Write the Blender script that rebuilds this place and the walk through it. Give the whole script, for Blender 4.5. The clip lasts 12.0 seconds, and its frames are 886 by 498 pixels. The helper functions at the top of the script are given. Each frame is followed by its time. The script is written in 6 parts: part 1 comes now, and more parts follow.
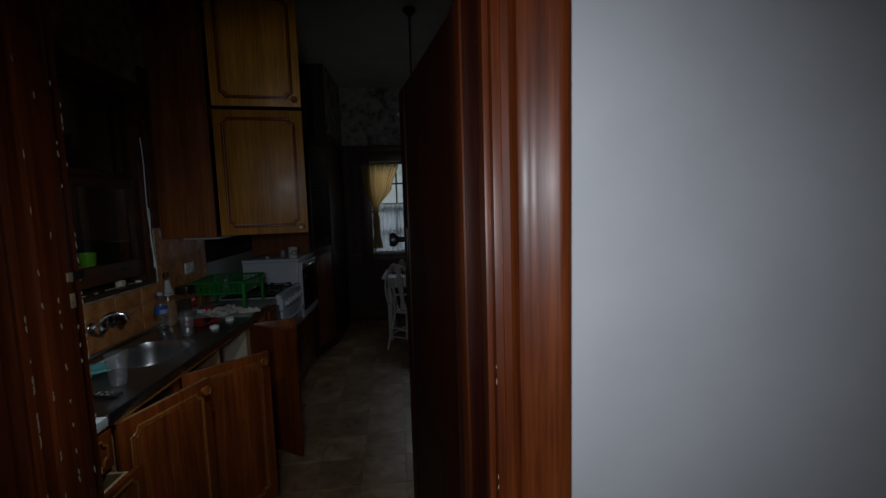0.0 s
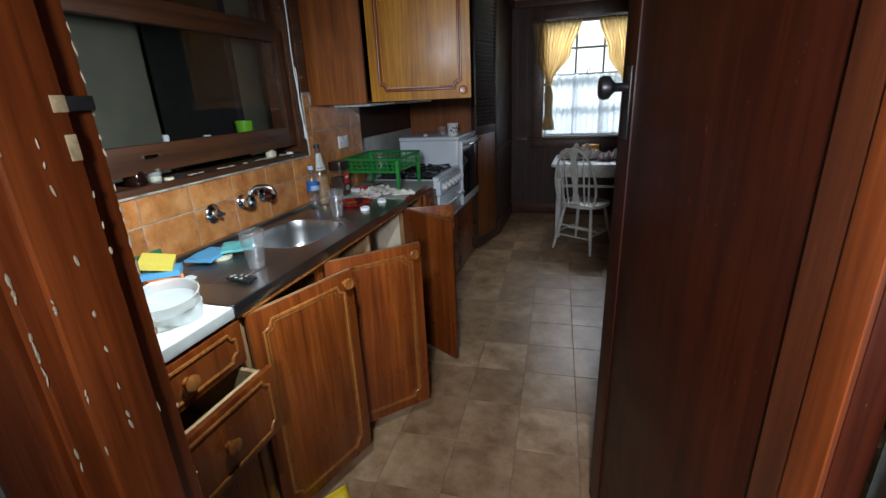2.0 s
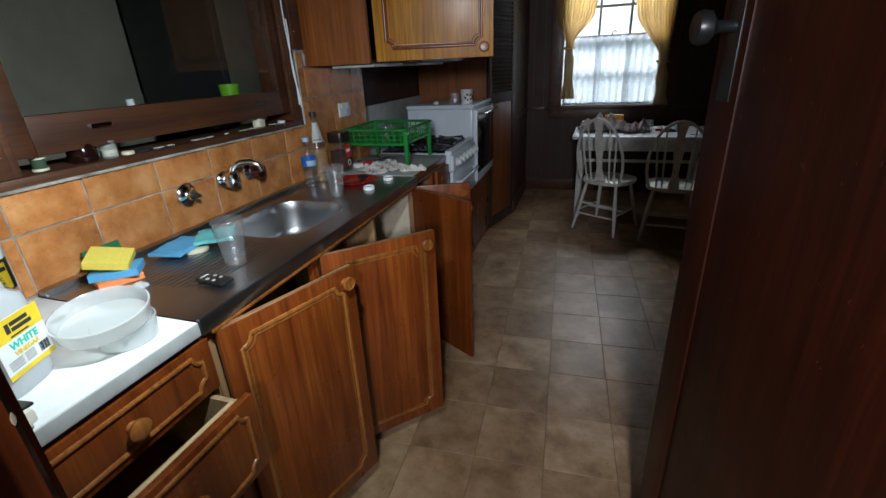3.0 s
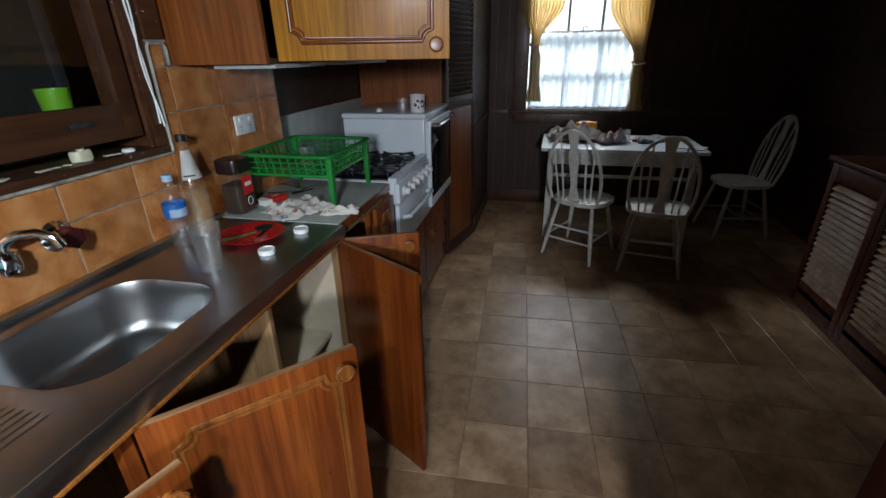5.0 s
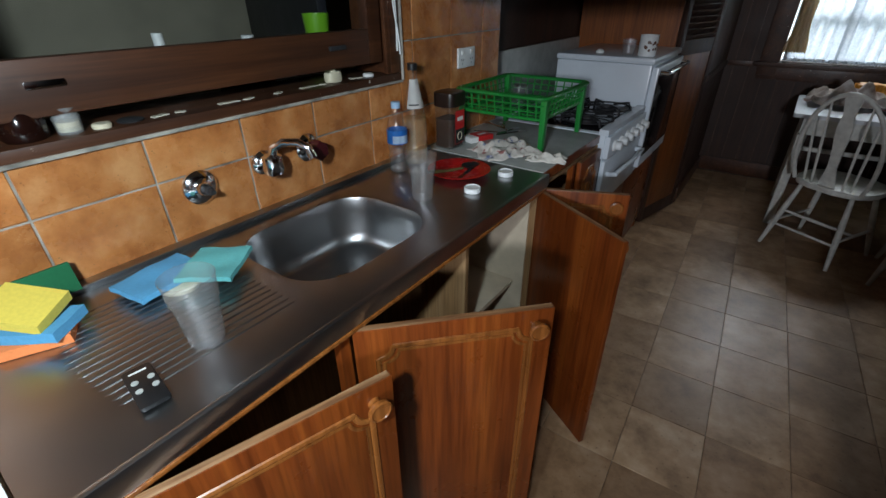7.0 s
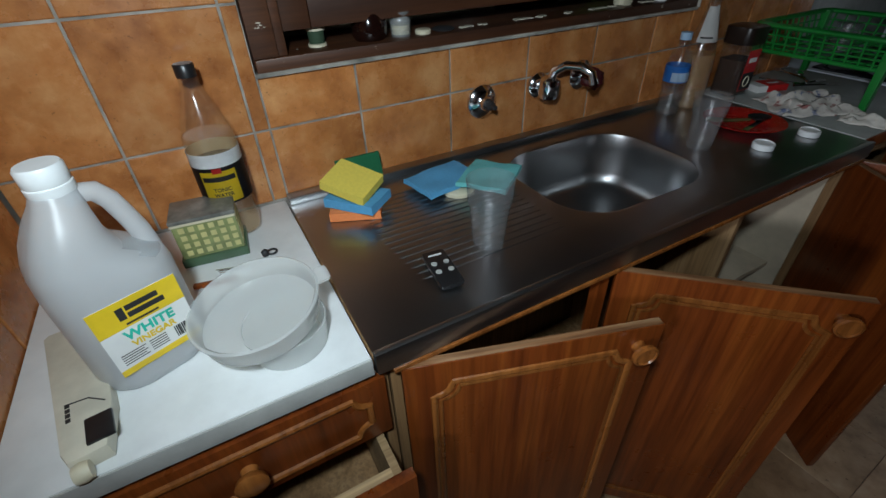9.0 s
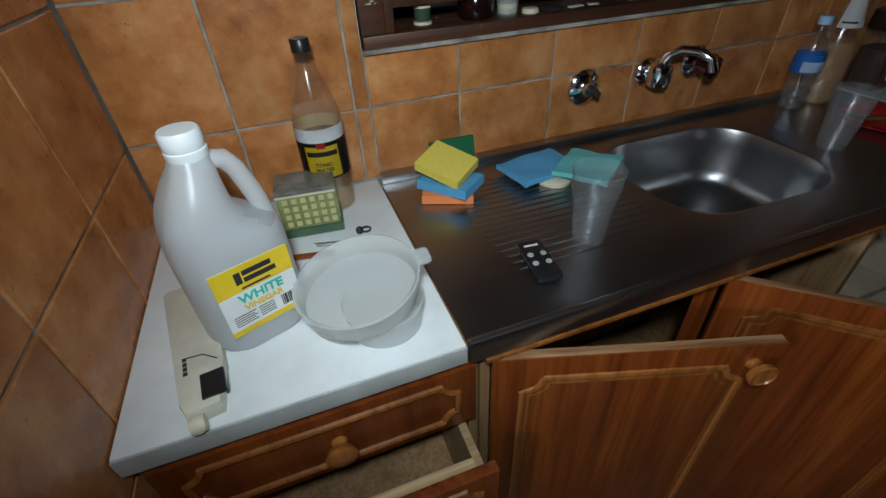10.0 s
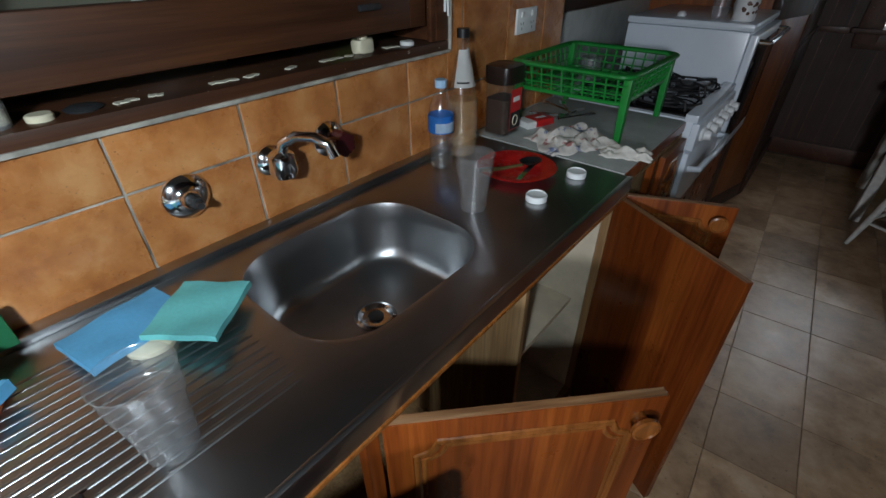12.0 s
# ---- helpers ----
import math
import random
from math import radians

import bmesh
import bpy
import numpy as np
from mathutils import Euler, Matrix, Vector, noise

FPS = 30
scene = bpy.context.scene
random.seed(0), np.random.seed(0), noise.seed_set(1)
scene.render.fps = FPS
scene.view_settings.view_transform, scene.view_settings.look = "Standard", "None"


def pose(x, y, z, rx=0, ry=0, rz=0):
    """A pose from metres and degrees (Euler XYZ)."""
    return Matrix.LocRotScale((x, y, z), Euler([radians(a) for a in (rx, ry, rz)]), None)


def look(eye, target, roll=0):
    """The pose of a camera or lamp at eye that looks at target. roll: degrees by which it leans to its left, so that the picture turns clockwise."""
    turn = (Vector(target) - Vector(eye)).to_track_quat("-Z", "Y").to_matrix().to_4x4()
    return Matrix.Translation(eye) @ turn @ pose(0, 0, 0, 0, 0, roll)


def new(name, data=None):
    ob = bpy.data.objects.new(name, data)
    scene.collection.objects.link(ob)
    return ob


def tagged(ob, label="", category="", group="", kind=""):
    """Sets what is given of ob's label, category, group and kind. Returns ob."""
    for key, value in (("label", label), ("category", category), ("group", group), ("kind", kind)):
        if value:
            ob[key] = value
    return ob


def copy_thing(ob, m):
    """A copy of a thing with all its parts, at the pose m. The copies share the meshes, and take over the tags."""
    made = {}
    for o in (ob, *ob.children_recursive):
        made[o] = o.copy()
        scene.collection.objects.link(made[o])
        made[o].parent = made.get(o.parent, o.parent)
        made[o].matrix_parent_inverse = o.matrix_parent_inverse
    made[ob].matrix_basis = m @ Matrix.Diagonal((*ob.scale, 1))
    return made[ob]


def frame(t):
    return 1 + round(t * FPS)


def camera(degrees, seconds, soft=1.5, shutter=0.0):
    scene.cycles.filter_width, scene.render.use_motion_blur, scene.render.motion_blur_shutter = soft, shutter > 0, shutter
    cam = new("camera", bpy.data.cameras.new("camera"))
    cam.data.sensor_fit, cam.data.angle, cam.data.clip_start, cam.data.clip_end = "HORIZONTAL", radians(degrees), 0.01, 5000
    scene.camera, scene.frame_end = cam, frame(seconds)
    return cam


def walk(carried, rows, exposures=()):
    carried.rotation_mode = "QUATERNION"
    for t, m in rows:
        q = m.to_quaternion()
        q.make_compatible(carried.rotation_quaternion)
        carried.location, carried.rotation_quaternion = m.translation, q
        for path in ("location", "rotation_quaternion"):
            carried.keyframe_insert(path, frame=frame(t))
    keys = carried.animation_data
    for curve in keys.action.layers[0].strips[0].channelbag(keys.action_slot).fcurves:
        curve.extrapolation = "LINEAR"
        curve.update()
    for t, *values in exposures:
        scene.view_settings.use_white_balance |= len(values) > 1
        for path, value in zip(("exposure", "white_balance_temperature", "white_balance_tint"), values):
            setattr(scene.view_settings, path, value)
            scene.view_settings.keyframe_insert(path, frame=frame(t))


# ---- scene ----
cam = camera(90.0, 12.0)
PATH = [
    (0, (1.56, -1.463, 1.575), (1.676, 0.523, 1.372), -1.7),
    (0.5, (1.42, -1.33, 1.474), (1.494, 0.611, 0.997), -1.5),
    (1, (1.351, -1.196, 1.443), (1.342, 0.708, 0.83), -0.8),
    (1.5, (1.37, -0.996, 1.42), (1.05, 0.872, 0.782), -2.2),
    (2, (1.409, -0.868, 1.428), (0.837, 0.935, 0.777), -2.7),
    (2.5, (1.383, -0.792, 1.404), (0.71, 0.949, 0.687), -2.1),
    (3, (1.275, -0.595, 1.386), (0.689, 1.158, 0.623), -2.7),
    (3.5, (1.179, -0.395, 1.366), (0.761, 1.377, 0.54), -2.3),
    (3.7, (1.158, -0.328, 1.368), (0.809, 1.44, 0.502), -1.8),
    (5.3, (1.138, 0.098, 1.435), (0.684, 1.879, 0.647), -0.5),
    (5.5, (1.11, 0.106, 1.436), (0.557, 1.86, 0.65), -0.6),
    (6, (1.081, 0.11, 1.433), (0.409, 1.798, 0.596), -0.4),
    (6.5, (1.061, 0.101, 1.429), (0.255, 1.704, 0.544), -0.1),
    (7, (1.024, 0.077, 1.407), (0.001, 1.475, 0.407), -0.5),
    (7.2, (1.01, 0.064, 1.399), (-0.086, 1.383, 0.37), -0.3),
    (8.8, (0.915, -0.06, 1.373), (-0.474, 0.759, 0.189), -1.2),
    (9, (0.904, -0.074, 1.37), (-0.524, 0.68, 0.191), -2.1),
    (9.5, (0.881, -0.107, 1.359), (-0.615, 0.483, 0.17), -3.5),
    (10, (0.863, -0.122, 1.358), (-0.647, 0.377, 0.145), -3.3),
    (10.5, (0.861, -0.109, 1.367), (-0.632, 0.43, 0.151), -2.6),
    (11, (0.885, -0.037, 1.41), (-0.59, 0.721, 0.292), -1.7),
    (11.5, (0.887, 0.068, 1.411), (-0.45, 1.122, 0.363), -1.5),
    (12, (0.794, 0.278, 1.379), (-0.269, 1.547, 0.256), -0.4),
]

# ---- light ----
EXPOSURES = [(0.0, -2.4), (0.5, -2.25), (1.0, -1.2), (1.5, 0.1), (2.0, 0.6), (3.0, 0.35), (3.5, 0.4), (5.5, 0.75), (7.0, 0.4), (9.0, -0.6), (10.0, -0.7), (10.5, -0.75), (11.0, -0.9), (11.5, -0.7), (12.0, 0.25)]
walk(cam, [(t, look(eye, target, roll)) for t, eye, target, roll in PATH], EXPOSURES)

world = bpy.data.worlds.new("world")
scene.world = world
world.use_nodes = True
wn = world.node_tree.nodes
sky = wn.new("ShaderNodeTexSky")
sky.sky_type, sky.sun_disc, sky.sun_elevation, sky.sun_rotation = "NISHITA", False, radians(40), radians(20)
world.node_tree.links.new(sky.outputs[0], wn["Background"].inputs[0])
wn["Background"].inputs[1].default_value = 0.1
sun = new("sun", bpy.data.lights.new("sun", "SUN"))
sun.data.energy, sun.data.angle, sun.data.color = 0.8, radians(12), (1.0, 0.96, 0.9)
sun.matrix_world = look((2, 9, 8), (1.5, 5, 1))


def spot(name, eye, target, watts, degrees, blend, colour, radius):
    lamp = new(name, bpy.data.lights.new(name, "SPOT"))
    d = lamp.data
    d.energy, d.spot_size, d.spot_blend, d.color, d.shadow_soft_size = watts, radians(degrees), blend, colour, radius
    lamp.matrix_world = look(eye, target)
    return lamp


# sky light that falls through the dining window from above
SKY = new("sky_window", bpy.data.lights.new("sky_window", "AREA"))
SKY.data.shape, SKY.data.size, SKY.data.size_y, SKY.data.energy, SKY.data.color = "RECTANGLE", 1.5, 1.2, 155, (0.84, 0.92, 1.0)
SKY.matrix_world = look((1.20, 5.30, 2.70), (2.05, 3.10, 0.45))

# added fixed spots in place of the visitor's carried torch: one where most of the walk passes, one in the hall
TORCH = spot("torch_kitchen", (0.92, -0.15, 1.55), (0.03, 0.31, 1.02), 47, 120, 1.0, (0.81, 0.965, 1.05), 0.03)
HALL = spot("torch_hall", (1.47, -1.60, 1.63), (1.67, -0.53, 1.38), 136, 104, 1.0, (0.90, 0.96, 1.06), 0.10)


# ---- materials ----
def tree(name):
    m = bpy.data.materials.new(name)
    m.use_nodes = True
    t = m.node_tree
    return m, t, t.nodes["Principled BSDF"]


def ramp(t, fac, stops):
    r = t.nodes.new("ShaderNodeValToRGB")
    e = r.color_ramp.elements
    while len(e) < len(stops):
        e.new(0.5)
    for el, (p, c) in zip(e, stops):
        el.position, el.color = p, (*c, 1)
    t.links.new(fac, r.inputs[0])
    return r.outputs[0]


def noise_tex(t, scale, detail=4, rough=0.55, stretch=(1, 1, 1), dist=0.0, spin=(0, 0, 0), own=False):
    c = t.nodes.new("ShaderNodeTexCoord")
    mp = t.nodes.new("ShaderNodeMapping")
    mp.inputs["Scale"].default_value = stretch
    mp.inputs["Rotation"].default_value = [radians(a) for a in spin]
    n = t.nodes.new("ShaderNodeTexNoise")
    n.inputs["Scale"].default_value, n.inputs["Detail"].default_value = scale, detail
    n.inputs["Roughness"].default_value, n.inputs["Distortion"].default_value = rough, dist
    if own:
        info = t.nodes.new("ShaderNodeObjectInfo")
        apart = t.nodes.new("ShaderNodeVectorMath")
        apart.operation = "MULTIPLY_ADD"
        apart.inputs[1].default_value = (3.1, 5.7, 4.3)
        t.links.new(info.outputs["Random"], apart.inputs[0])
        t.links.new(c.outputs["Object"], apart.inputs[2])
        t.links.new(apart.outputs[0], mp.inputs[0])
    else:
        t.links.new(c.outputs["Object"], mp.inputs[0])
    t.links.new(mp.outputs[0], n.inputs["Vector"])
    return n.outputs[0]


def mix(t, a, b, fac, mode="MIX"):
    m = t.nodes.new("ShaderNodeMix")
    m.data_type, m.blend_type = "RGBA", mode
    for sock, v in ((m.inputs[0], fac), (m.inputs[6], a), (m.inputs[7], b)):
        if isinstance(v, (int, float)):
            sock.default_value = v
        elif isinstance(v, tuple):
            sock.default_value = (*v, 1)
        else:
            t.links.new(v, sock)
    return m.outputs[2]


def bump(t, b, height, strength, distance=0.002):
    n = t.nodes.new("ShaderNodeBump")
    n.inputs["Strength"].default_value, n.inputs["Distance"].default_value = strength, distance
    t.links.new(height, n.inputs["Height"])
    t.links.new(n.outputs[0], b.inputs["Normal"])


def rough_from(t, b, fac, lo, hi):
    r = t.nodes.new("ShaderNodeMapRange")
    r.inputs["To Min"].default_value, r.inputs["To Max"].default_value = lo, hi
    t.links.new(fac, r.inputs[0])
    t.links.new(r.outputs[0], b.inputs["Roughness"])


def plain(name, colour, rough=0.5, metal=0.0, vary=0.12, scale=18, bumps=0.1):
    """A painted, moulded or cast surface with slight mottling."""
    m, t, b = tree(name)
    n = noise_tex(t, scale, 5)
    dark = tuple(c * (1 - vary * 1.6) for c in colour)
    lite = tuple(min(1, c * (1 + vary)) for c in colour)
    t.links.new(ramp(t, n, [(0.3, dark), (0.7, lite)]), b.inputs["Base Color"])
    rough_from(t, b, noise_tex(t, scale * 3, 4), max(0.03, rough - 0.08), min(1, rough + 0.1))
    b.inputs["Metallic"].default_value = metal
    if bumps:
        bump(t, b, noise_tex(t, scale * 6, 3), bumps, 0.001)
    return m


def wood(name, dark, mid, lite, rough=0.32, along="z", wear=0.0, chips=(0.75, 0.7, 0.6), grain=1.0, sheen=0.5):
    """Varnished timber: long grain, fine pores, per-object tone, chipped spots where worn."""
    m, t, b = tree(name)
    long = {"x": (0.5, 9, 9), "y": (9, 0.5, 9), "z": (9, 9, 0.5)}[along]
    fine = {"x": (3, 90, 90), "y": (90, 3, 90), "z": (90, 90, 3)}[along]
    a = noise_tex(t, 1.6 * grain, 6, 0.6, long, 0.8, own=True)
    f = noise_tex(t, 1.5, 3, 0.6, fine)
    col = ramp(t, a, [(0.28, dark), (0.5, mid), (0.74, lite)])
    col = mix(t, col, ramp(t, f, [(0.35, (0.45, 0.42, 0.4)), (0.6, (1, 1, 1))]), 0.6, "MULTIPLY")
    info = t.nodes.new("ShaderNodeObjectInfo")
    col = mix(t, col, ramp(t, info.outputs["Random"], [(0, (0.78, 0.74, 0.7)), (1, (1.12, 1.1, 1.08))]), 1.0, "MULTIPLY")
    big = noise_tex(t, 2.5, 3)
    col = mix(t, col, ramp(t, big, [(0.35, (0.72, 0.7, 0.68)), (0.65, (1.08, 1.05, 1.02))]), 0.8, "MULTIPLY")
    if wear:
        chip = noise_tex(t, 78, 4, 0.7, {"x": (0.3, 1, 1), "y": (1, 0.3, 1), "z": (1, 1, 0.28)}[along])
        mask = ramp(t, chip, [(0.70 - wear * 0.06, (0, 0, 0)), (0.73 - wear * 0.06, (1, 1, 1))])
        col = mix(t, col, chips, mask)
    t.links.new(col, b.inputs["Base Color"])
    rough_from(t, b, noise_tex(t, 7, 5), rough - 0.08, rough + 0.16)
    b.inputs["Specular IOR Level"].default_value = sheen
    b.inputs["Coat Weight"].default_value, b.inputs["Coat Roughness"].default_value = 0.05, 0.2
    bump(t, b, f, 0.12, 0.0008)
    return m


def clear(name, tint=(1, 1, 1), cloud=0.0, gloss=0.08, rough=0.05, edge=4.0, body=(0.9, 0.92, 0.93)):
    """Thin clear plastic or glass: mostly see-through, glossy by Fresnel, clouded by diffuse."""
    m, t, b = tree(name)
    t.nodes.remove(b)
    out = t.nodes["Material Output"]
    tr = t.nodes.new("ShaderNodeBsdfTransparent")
    tr.inputs[0].default_value = (*tint, 1)
    gl = t.nodes.new("ShaderNodeBsdfGlossy")
    gl.inputs["Roughness"].default_value = rough
    di = t.nodes.new("ShaderNodeBsdfTranslucent")
    di.inputs[0].default_value = (*body, 1)
    d2 = t.nodes.new("ShaderNodeBsdfDiffuse")
    d2.inputs[0].default_value = (*body, 1)
    half = t.nodes.new("ShaderNodeMixShader")
    half.inputs[0].default_value = 0.58
    t.links.new(di.outputs[0], half.inputs[1])
    t.links.new(d2.outputs[0], half.inputs[2])
    m1 = t.nodes.new("ShaderNodeMixShader")
    m1.inputs[0].default_value = cloud
    t.links.new(tr.outputs[0], m1.inputs[1])
    t.links.new(half.outputs[0], m1.inputs[2])
    fr = t.nodes.new("ShaderNodeLayerWeight")
    pw = t.nodes.new("ShaderNodeMath")
    pw.operation = "POWER"
    pw.inputs[1].default_value = edge
    t.links.new(fr.outputs["Facing"], pw.inputs[0])
    mr = t.nodes.new("ShaderNodeMapRange")
    mr.inputs["To Min"].default_value, mr.inputs["To Max"].default_value = 0.025 + gloss * 0.2, 0.55
    t.links.new(pw.outputs[0], mr.inputs[0])
    m2 = t.nodes.new("ShaderNodeMixShader")
    t.links.new(mr.outputs[0], m2.inputs[0])
    t.links.new(m1.outputs[0], m2.inputs[1])
    t.links.new(gl.outputs[0], m2.inputs[2])
    t.links.new(m2.outputs[0], out.inputs[0])
    return m


def cloth(name, stops, scale=30, stretch=(1, 1, 1), thin=0.0, sheer=0.0):
    m, t, b = tree(name)
    n = noise_tex(t, scale, 4, 0.6, stretch)
    col = ramp(t, n, stops)
    t.links.new(col, b.inputs["Base Color"])
    b.inputs["Roughness"].default_value = 0.9
    bump(t, b, noise_tex(t, 400, 2), 0.3, 0.0006)
    if thin:
        tl = t.nodes.new("ShaderNodeBsdfTranslucent")
        t.links.new(col, tl.inputs[0])
        mx = t.nodes.new("ShaderNodeMixShader")
        mx.inputs[0].default_value = thin
        t.links.new(b.outputs[0], mx.inputs[1])
        t.links.new(tl.outputs[0], mx.inputs[2])
        t.links.new(mx.outputs[0], t.nodes["Material Output"].inputs[0])
        if sheer:
            gap = t.nodes.new("ShaderNodeBsdfTransparent")
            weave = t.nodes.new("ShaderNodeMixShader")
            weave.inputs[0].default_value = sheer
            t.links.new(mx.outputs[0], weave.inputs[1])
            t.links.new(gap.outputs[0], weave.inputs[2])
            t.links.new(weave.outputs[0], t.nodes["Material Output"].inputs[0])
    return m


def tile_mat(name, stops, scale, rough, tone):
    m, t, b = tree(name)
    n = noise_tex(t, scale, 6, 0.65, own=True)
    info = t.nodes.new("ShaderNodeObjectInfo")
    col = mix(t, ramp(t, n, stops), ramp(t, info.outputs["Random"], tone), 1.0, "MULTIPLY")
    col = mix(t, col, ramp(t, noise_tex(t, scale * 0.3, 3, own=True), [(0.35, (0.8, 0.78, 0.76)), (0.65, (1.06, 1.05, 1.04))]), 0.7, "MULTIPLY")
    spots = noise_tex(t, scale * 9, 3)
    col = mix(t, col, tuple(c * 0.5 for c in stops[0][1]), ramp(t, spots, [(0.66, (0, 0, 0)), (0.74, (0.7, 0.7, 0.7))]))
    t.links.new(col, b.inputs["Base Color"])
    rough_from(t, b, noise_tex(t, scale * 1.3, 5), rough - 0.1, rough + 0.18)
    bump(t, b, noise_tex(t, scale * 3, 4), 0.18, 0.0012)
    return m


M_RED = wood("varnished_red_wood", (0.12, 0.028, 0.007), (0.21, 0.055, 0.013), (0.29, 0.088, 0.022), 0.3, wear=0.0)
M_JAMB = wood("worn_red_wood", (0.13, 0.027, 0.006), (0.26, 0.058, 0.012), (0.37, 0.096, 0.021), 0.36)
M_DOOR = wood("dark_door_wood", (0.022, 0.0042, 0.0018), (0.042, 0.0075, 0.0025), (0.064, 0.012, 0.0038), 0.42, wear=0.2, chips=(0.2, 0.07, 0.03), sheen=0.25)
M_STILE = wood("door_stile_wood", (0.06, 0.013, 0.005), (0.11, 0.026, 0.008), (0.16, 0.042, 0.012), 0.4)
M_CAB = wood("cabinet_wood", (0.115, 0.023, 0.005), (0.235, 0.054, 0.010), (0.345, 0.094, 0.016), 0.26)
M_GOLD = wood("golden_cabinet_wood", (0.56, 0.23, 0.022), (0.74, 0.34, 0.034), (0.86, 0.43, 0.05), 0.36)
# paler than the doors: the beads' golden highlight is put into this colour
M_TRIM = wood("routed_trim_wood", (0.22, 0.072, 0.016), (0.34, 0.118, 0.027), (0.44, 0.17, 0.042), 0.24)
M_CARC = wood("carcass_board", (0.22, 0.12, 0.05), (0.34, 0.20, 0.09), (0.45, 0.29, 0.15), 0.6)
M_LINING = plain("cream_cupboard_lining", (0.56, 0.47, 0.35), 0.6, vary=0.16, scale=9)
M_RAW = wood("bare_softwood", (0.42, 0.27, 0.13), (0.58, 0.40, 0.21), (0.70, 0.52, 0.30), 0.65, along="y")
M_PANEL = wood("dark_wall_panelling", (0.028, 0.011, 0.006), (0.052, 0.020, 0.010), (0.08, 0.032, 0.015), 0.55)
M_FRAME = wood("dark_window_wood", (0.045, 0.016, 0.007), (0.085, 0.030, 0.012), (0.13, 0.05, 0.02), 0.42, along="y", wear=0.3)
M_PLASTER = plain("hall_plaster", (0.74, 0.75, 0.77), 0.7, vary=0.05, scale=3, bumps=0.25)
M_CREAM = plain("cream_plaster", (0.50, 0.45, 0.34), 0.75, vary=0.1, scale=4, bumps=0.2)
M_CEIL = plain("ceiling_paint", (0.52, 0.52, 0.50), 0.8, vary=0.1, scale=3)
M_GROUT = plain("grey_grout", (0.33, 0.30, 0.26), 0.85, vary=0.4, scale=14)
M_TILE = tile_mat("terracotta_tile", [(0.28, (0.30, 0.098, 0.028)), (0.5, (0.50, 0.195, 0.062)), (0.72, (0.66, 0.33, 0.135))], 14, 0.24,
                  [(0, (0.86, 0.84, 0.82)), (1, (1.08, 1.06, 1.02))])
M_FLOOR = tile_mat("floor_vinyl", [(0.28, (0.20, 0.118, 0.062)), (0.5, (0.43, 0.280, 0.158)), (0.72, (0.60, 0.44, 0.29))], 7, 0.34,
                   [(0, (0.72, 0.66, 0.62)), (0.5, (0.92, 0.88, 0.84)), (1, (1.10, 1.10, 1.10))])
M_JOINT = plain("floor_joint", (0.20, 0.165, 0.135), 0.6, vary=0.3, scale=25)
# the window daylight's blue cast is mixed into this white
M_WHITE = plain("daylit_white_enamel", (0.72, 0.79, 0.86), 0.22, vary=0.03, scale=5, bumps=0)
M_LAM = plain("white_laminate", (0.78, 0.80, 0.80), 0.35, vary=0.06, scale=14, bumps=0.05)
M_GREYLAM = plain("grey_laminate", (0.42, 0.44, 0.42), 0.35, vary=0.1, scale=20, bumps=0.05)
M_BLACK = plain("black_plastic", (0.012, 0.012, 0.013), 0.35, vary=0.2)
M_GLASSBLACK = plain("black_glass", (0.008, 0.008, 0.010), 0.08, vary=0.1, bumps=0)
M_IRON = plain("cast_iron", (0.02, 0.02, 0.022), 0.6, vary=0.3, scale=60)
M_CHROME = plain("chrome", (0.80, 0.80, 0.82), 0.1, 1.0, vary=0.05, bumps=0)
M_CHAIR = plain("chipped_white_paint", (0.60, 0.60, 0.56), 0.5, vary=0.14, scale=22)
M_GLASS = clear("window_glass", (0.96, 0.98, 0.98), 0.0, 0.06, 0.03)


def steel():
    """Satin stainless steel with soft water marks and hair scratches."""
    m, t, b = tree("stainless_steel")
    n = noise_tex(t, 4, 2, 0.5)
    t.links.new(ramp(t, n, [(0.3, (0.28, 0.283, 0.29)), (0.7, (0.44, 0.444, 0.45))]), b.inputs["Base Color"])
    b.inputs["Metallic"].default_value = 1.0
    rough_from(t, b, noise_tex(t, 7, 2, 0.5), 0.28, 0.37)
    bump(t, b, noise_tex(t, 2, 2, 0.5, (60, 1, 60)), 0.05, 0.0004)
    return m


M_STEEL = steel()


# ---- mesh helpers ----
def box(bm, x0, x1, y0, y1, z0, z1, bev=0.0, m=None):
    r = bmesh.ops.create_cube(bm, size=1)
    vs = r["verts"]
    mat = Matrix.Translation(((x0 + x1) / 2, (y0 + y1) / 2, (z0 + z1) / 2)) @ Matrix.Diagonal((x1 - x0, y1 - y0, z1 - z0, 1))
    bmesh.ops.transform(bm, matrix=mat, verts=vs)
    if bev:
        es = list({e for v in vs for e in v.link_edges})
        r = bmesh.ops.bevel(bm, geom=es, offset=bev, segments=2, affect="EDGES", profile=0.6)
        vs = list({v for f in r["faces"] for v in f.verts} | {v for v in vs if v.is_valid})
    if m is not None:
        bmesh.ops.transform(bm, matrix=m, verts=vs)
    return vs


def cube(x0, x1, y0, y1, z0, z1, bev=0.0, m=None):
    bm = bmesh.new()
    box(bm, x0, x1, y0, y1, z0, z1, bev, m)
    return bm


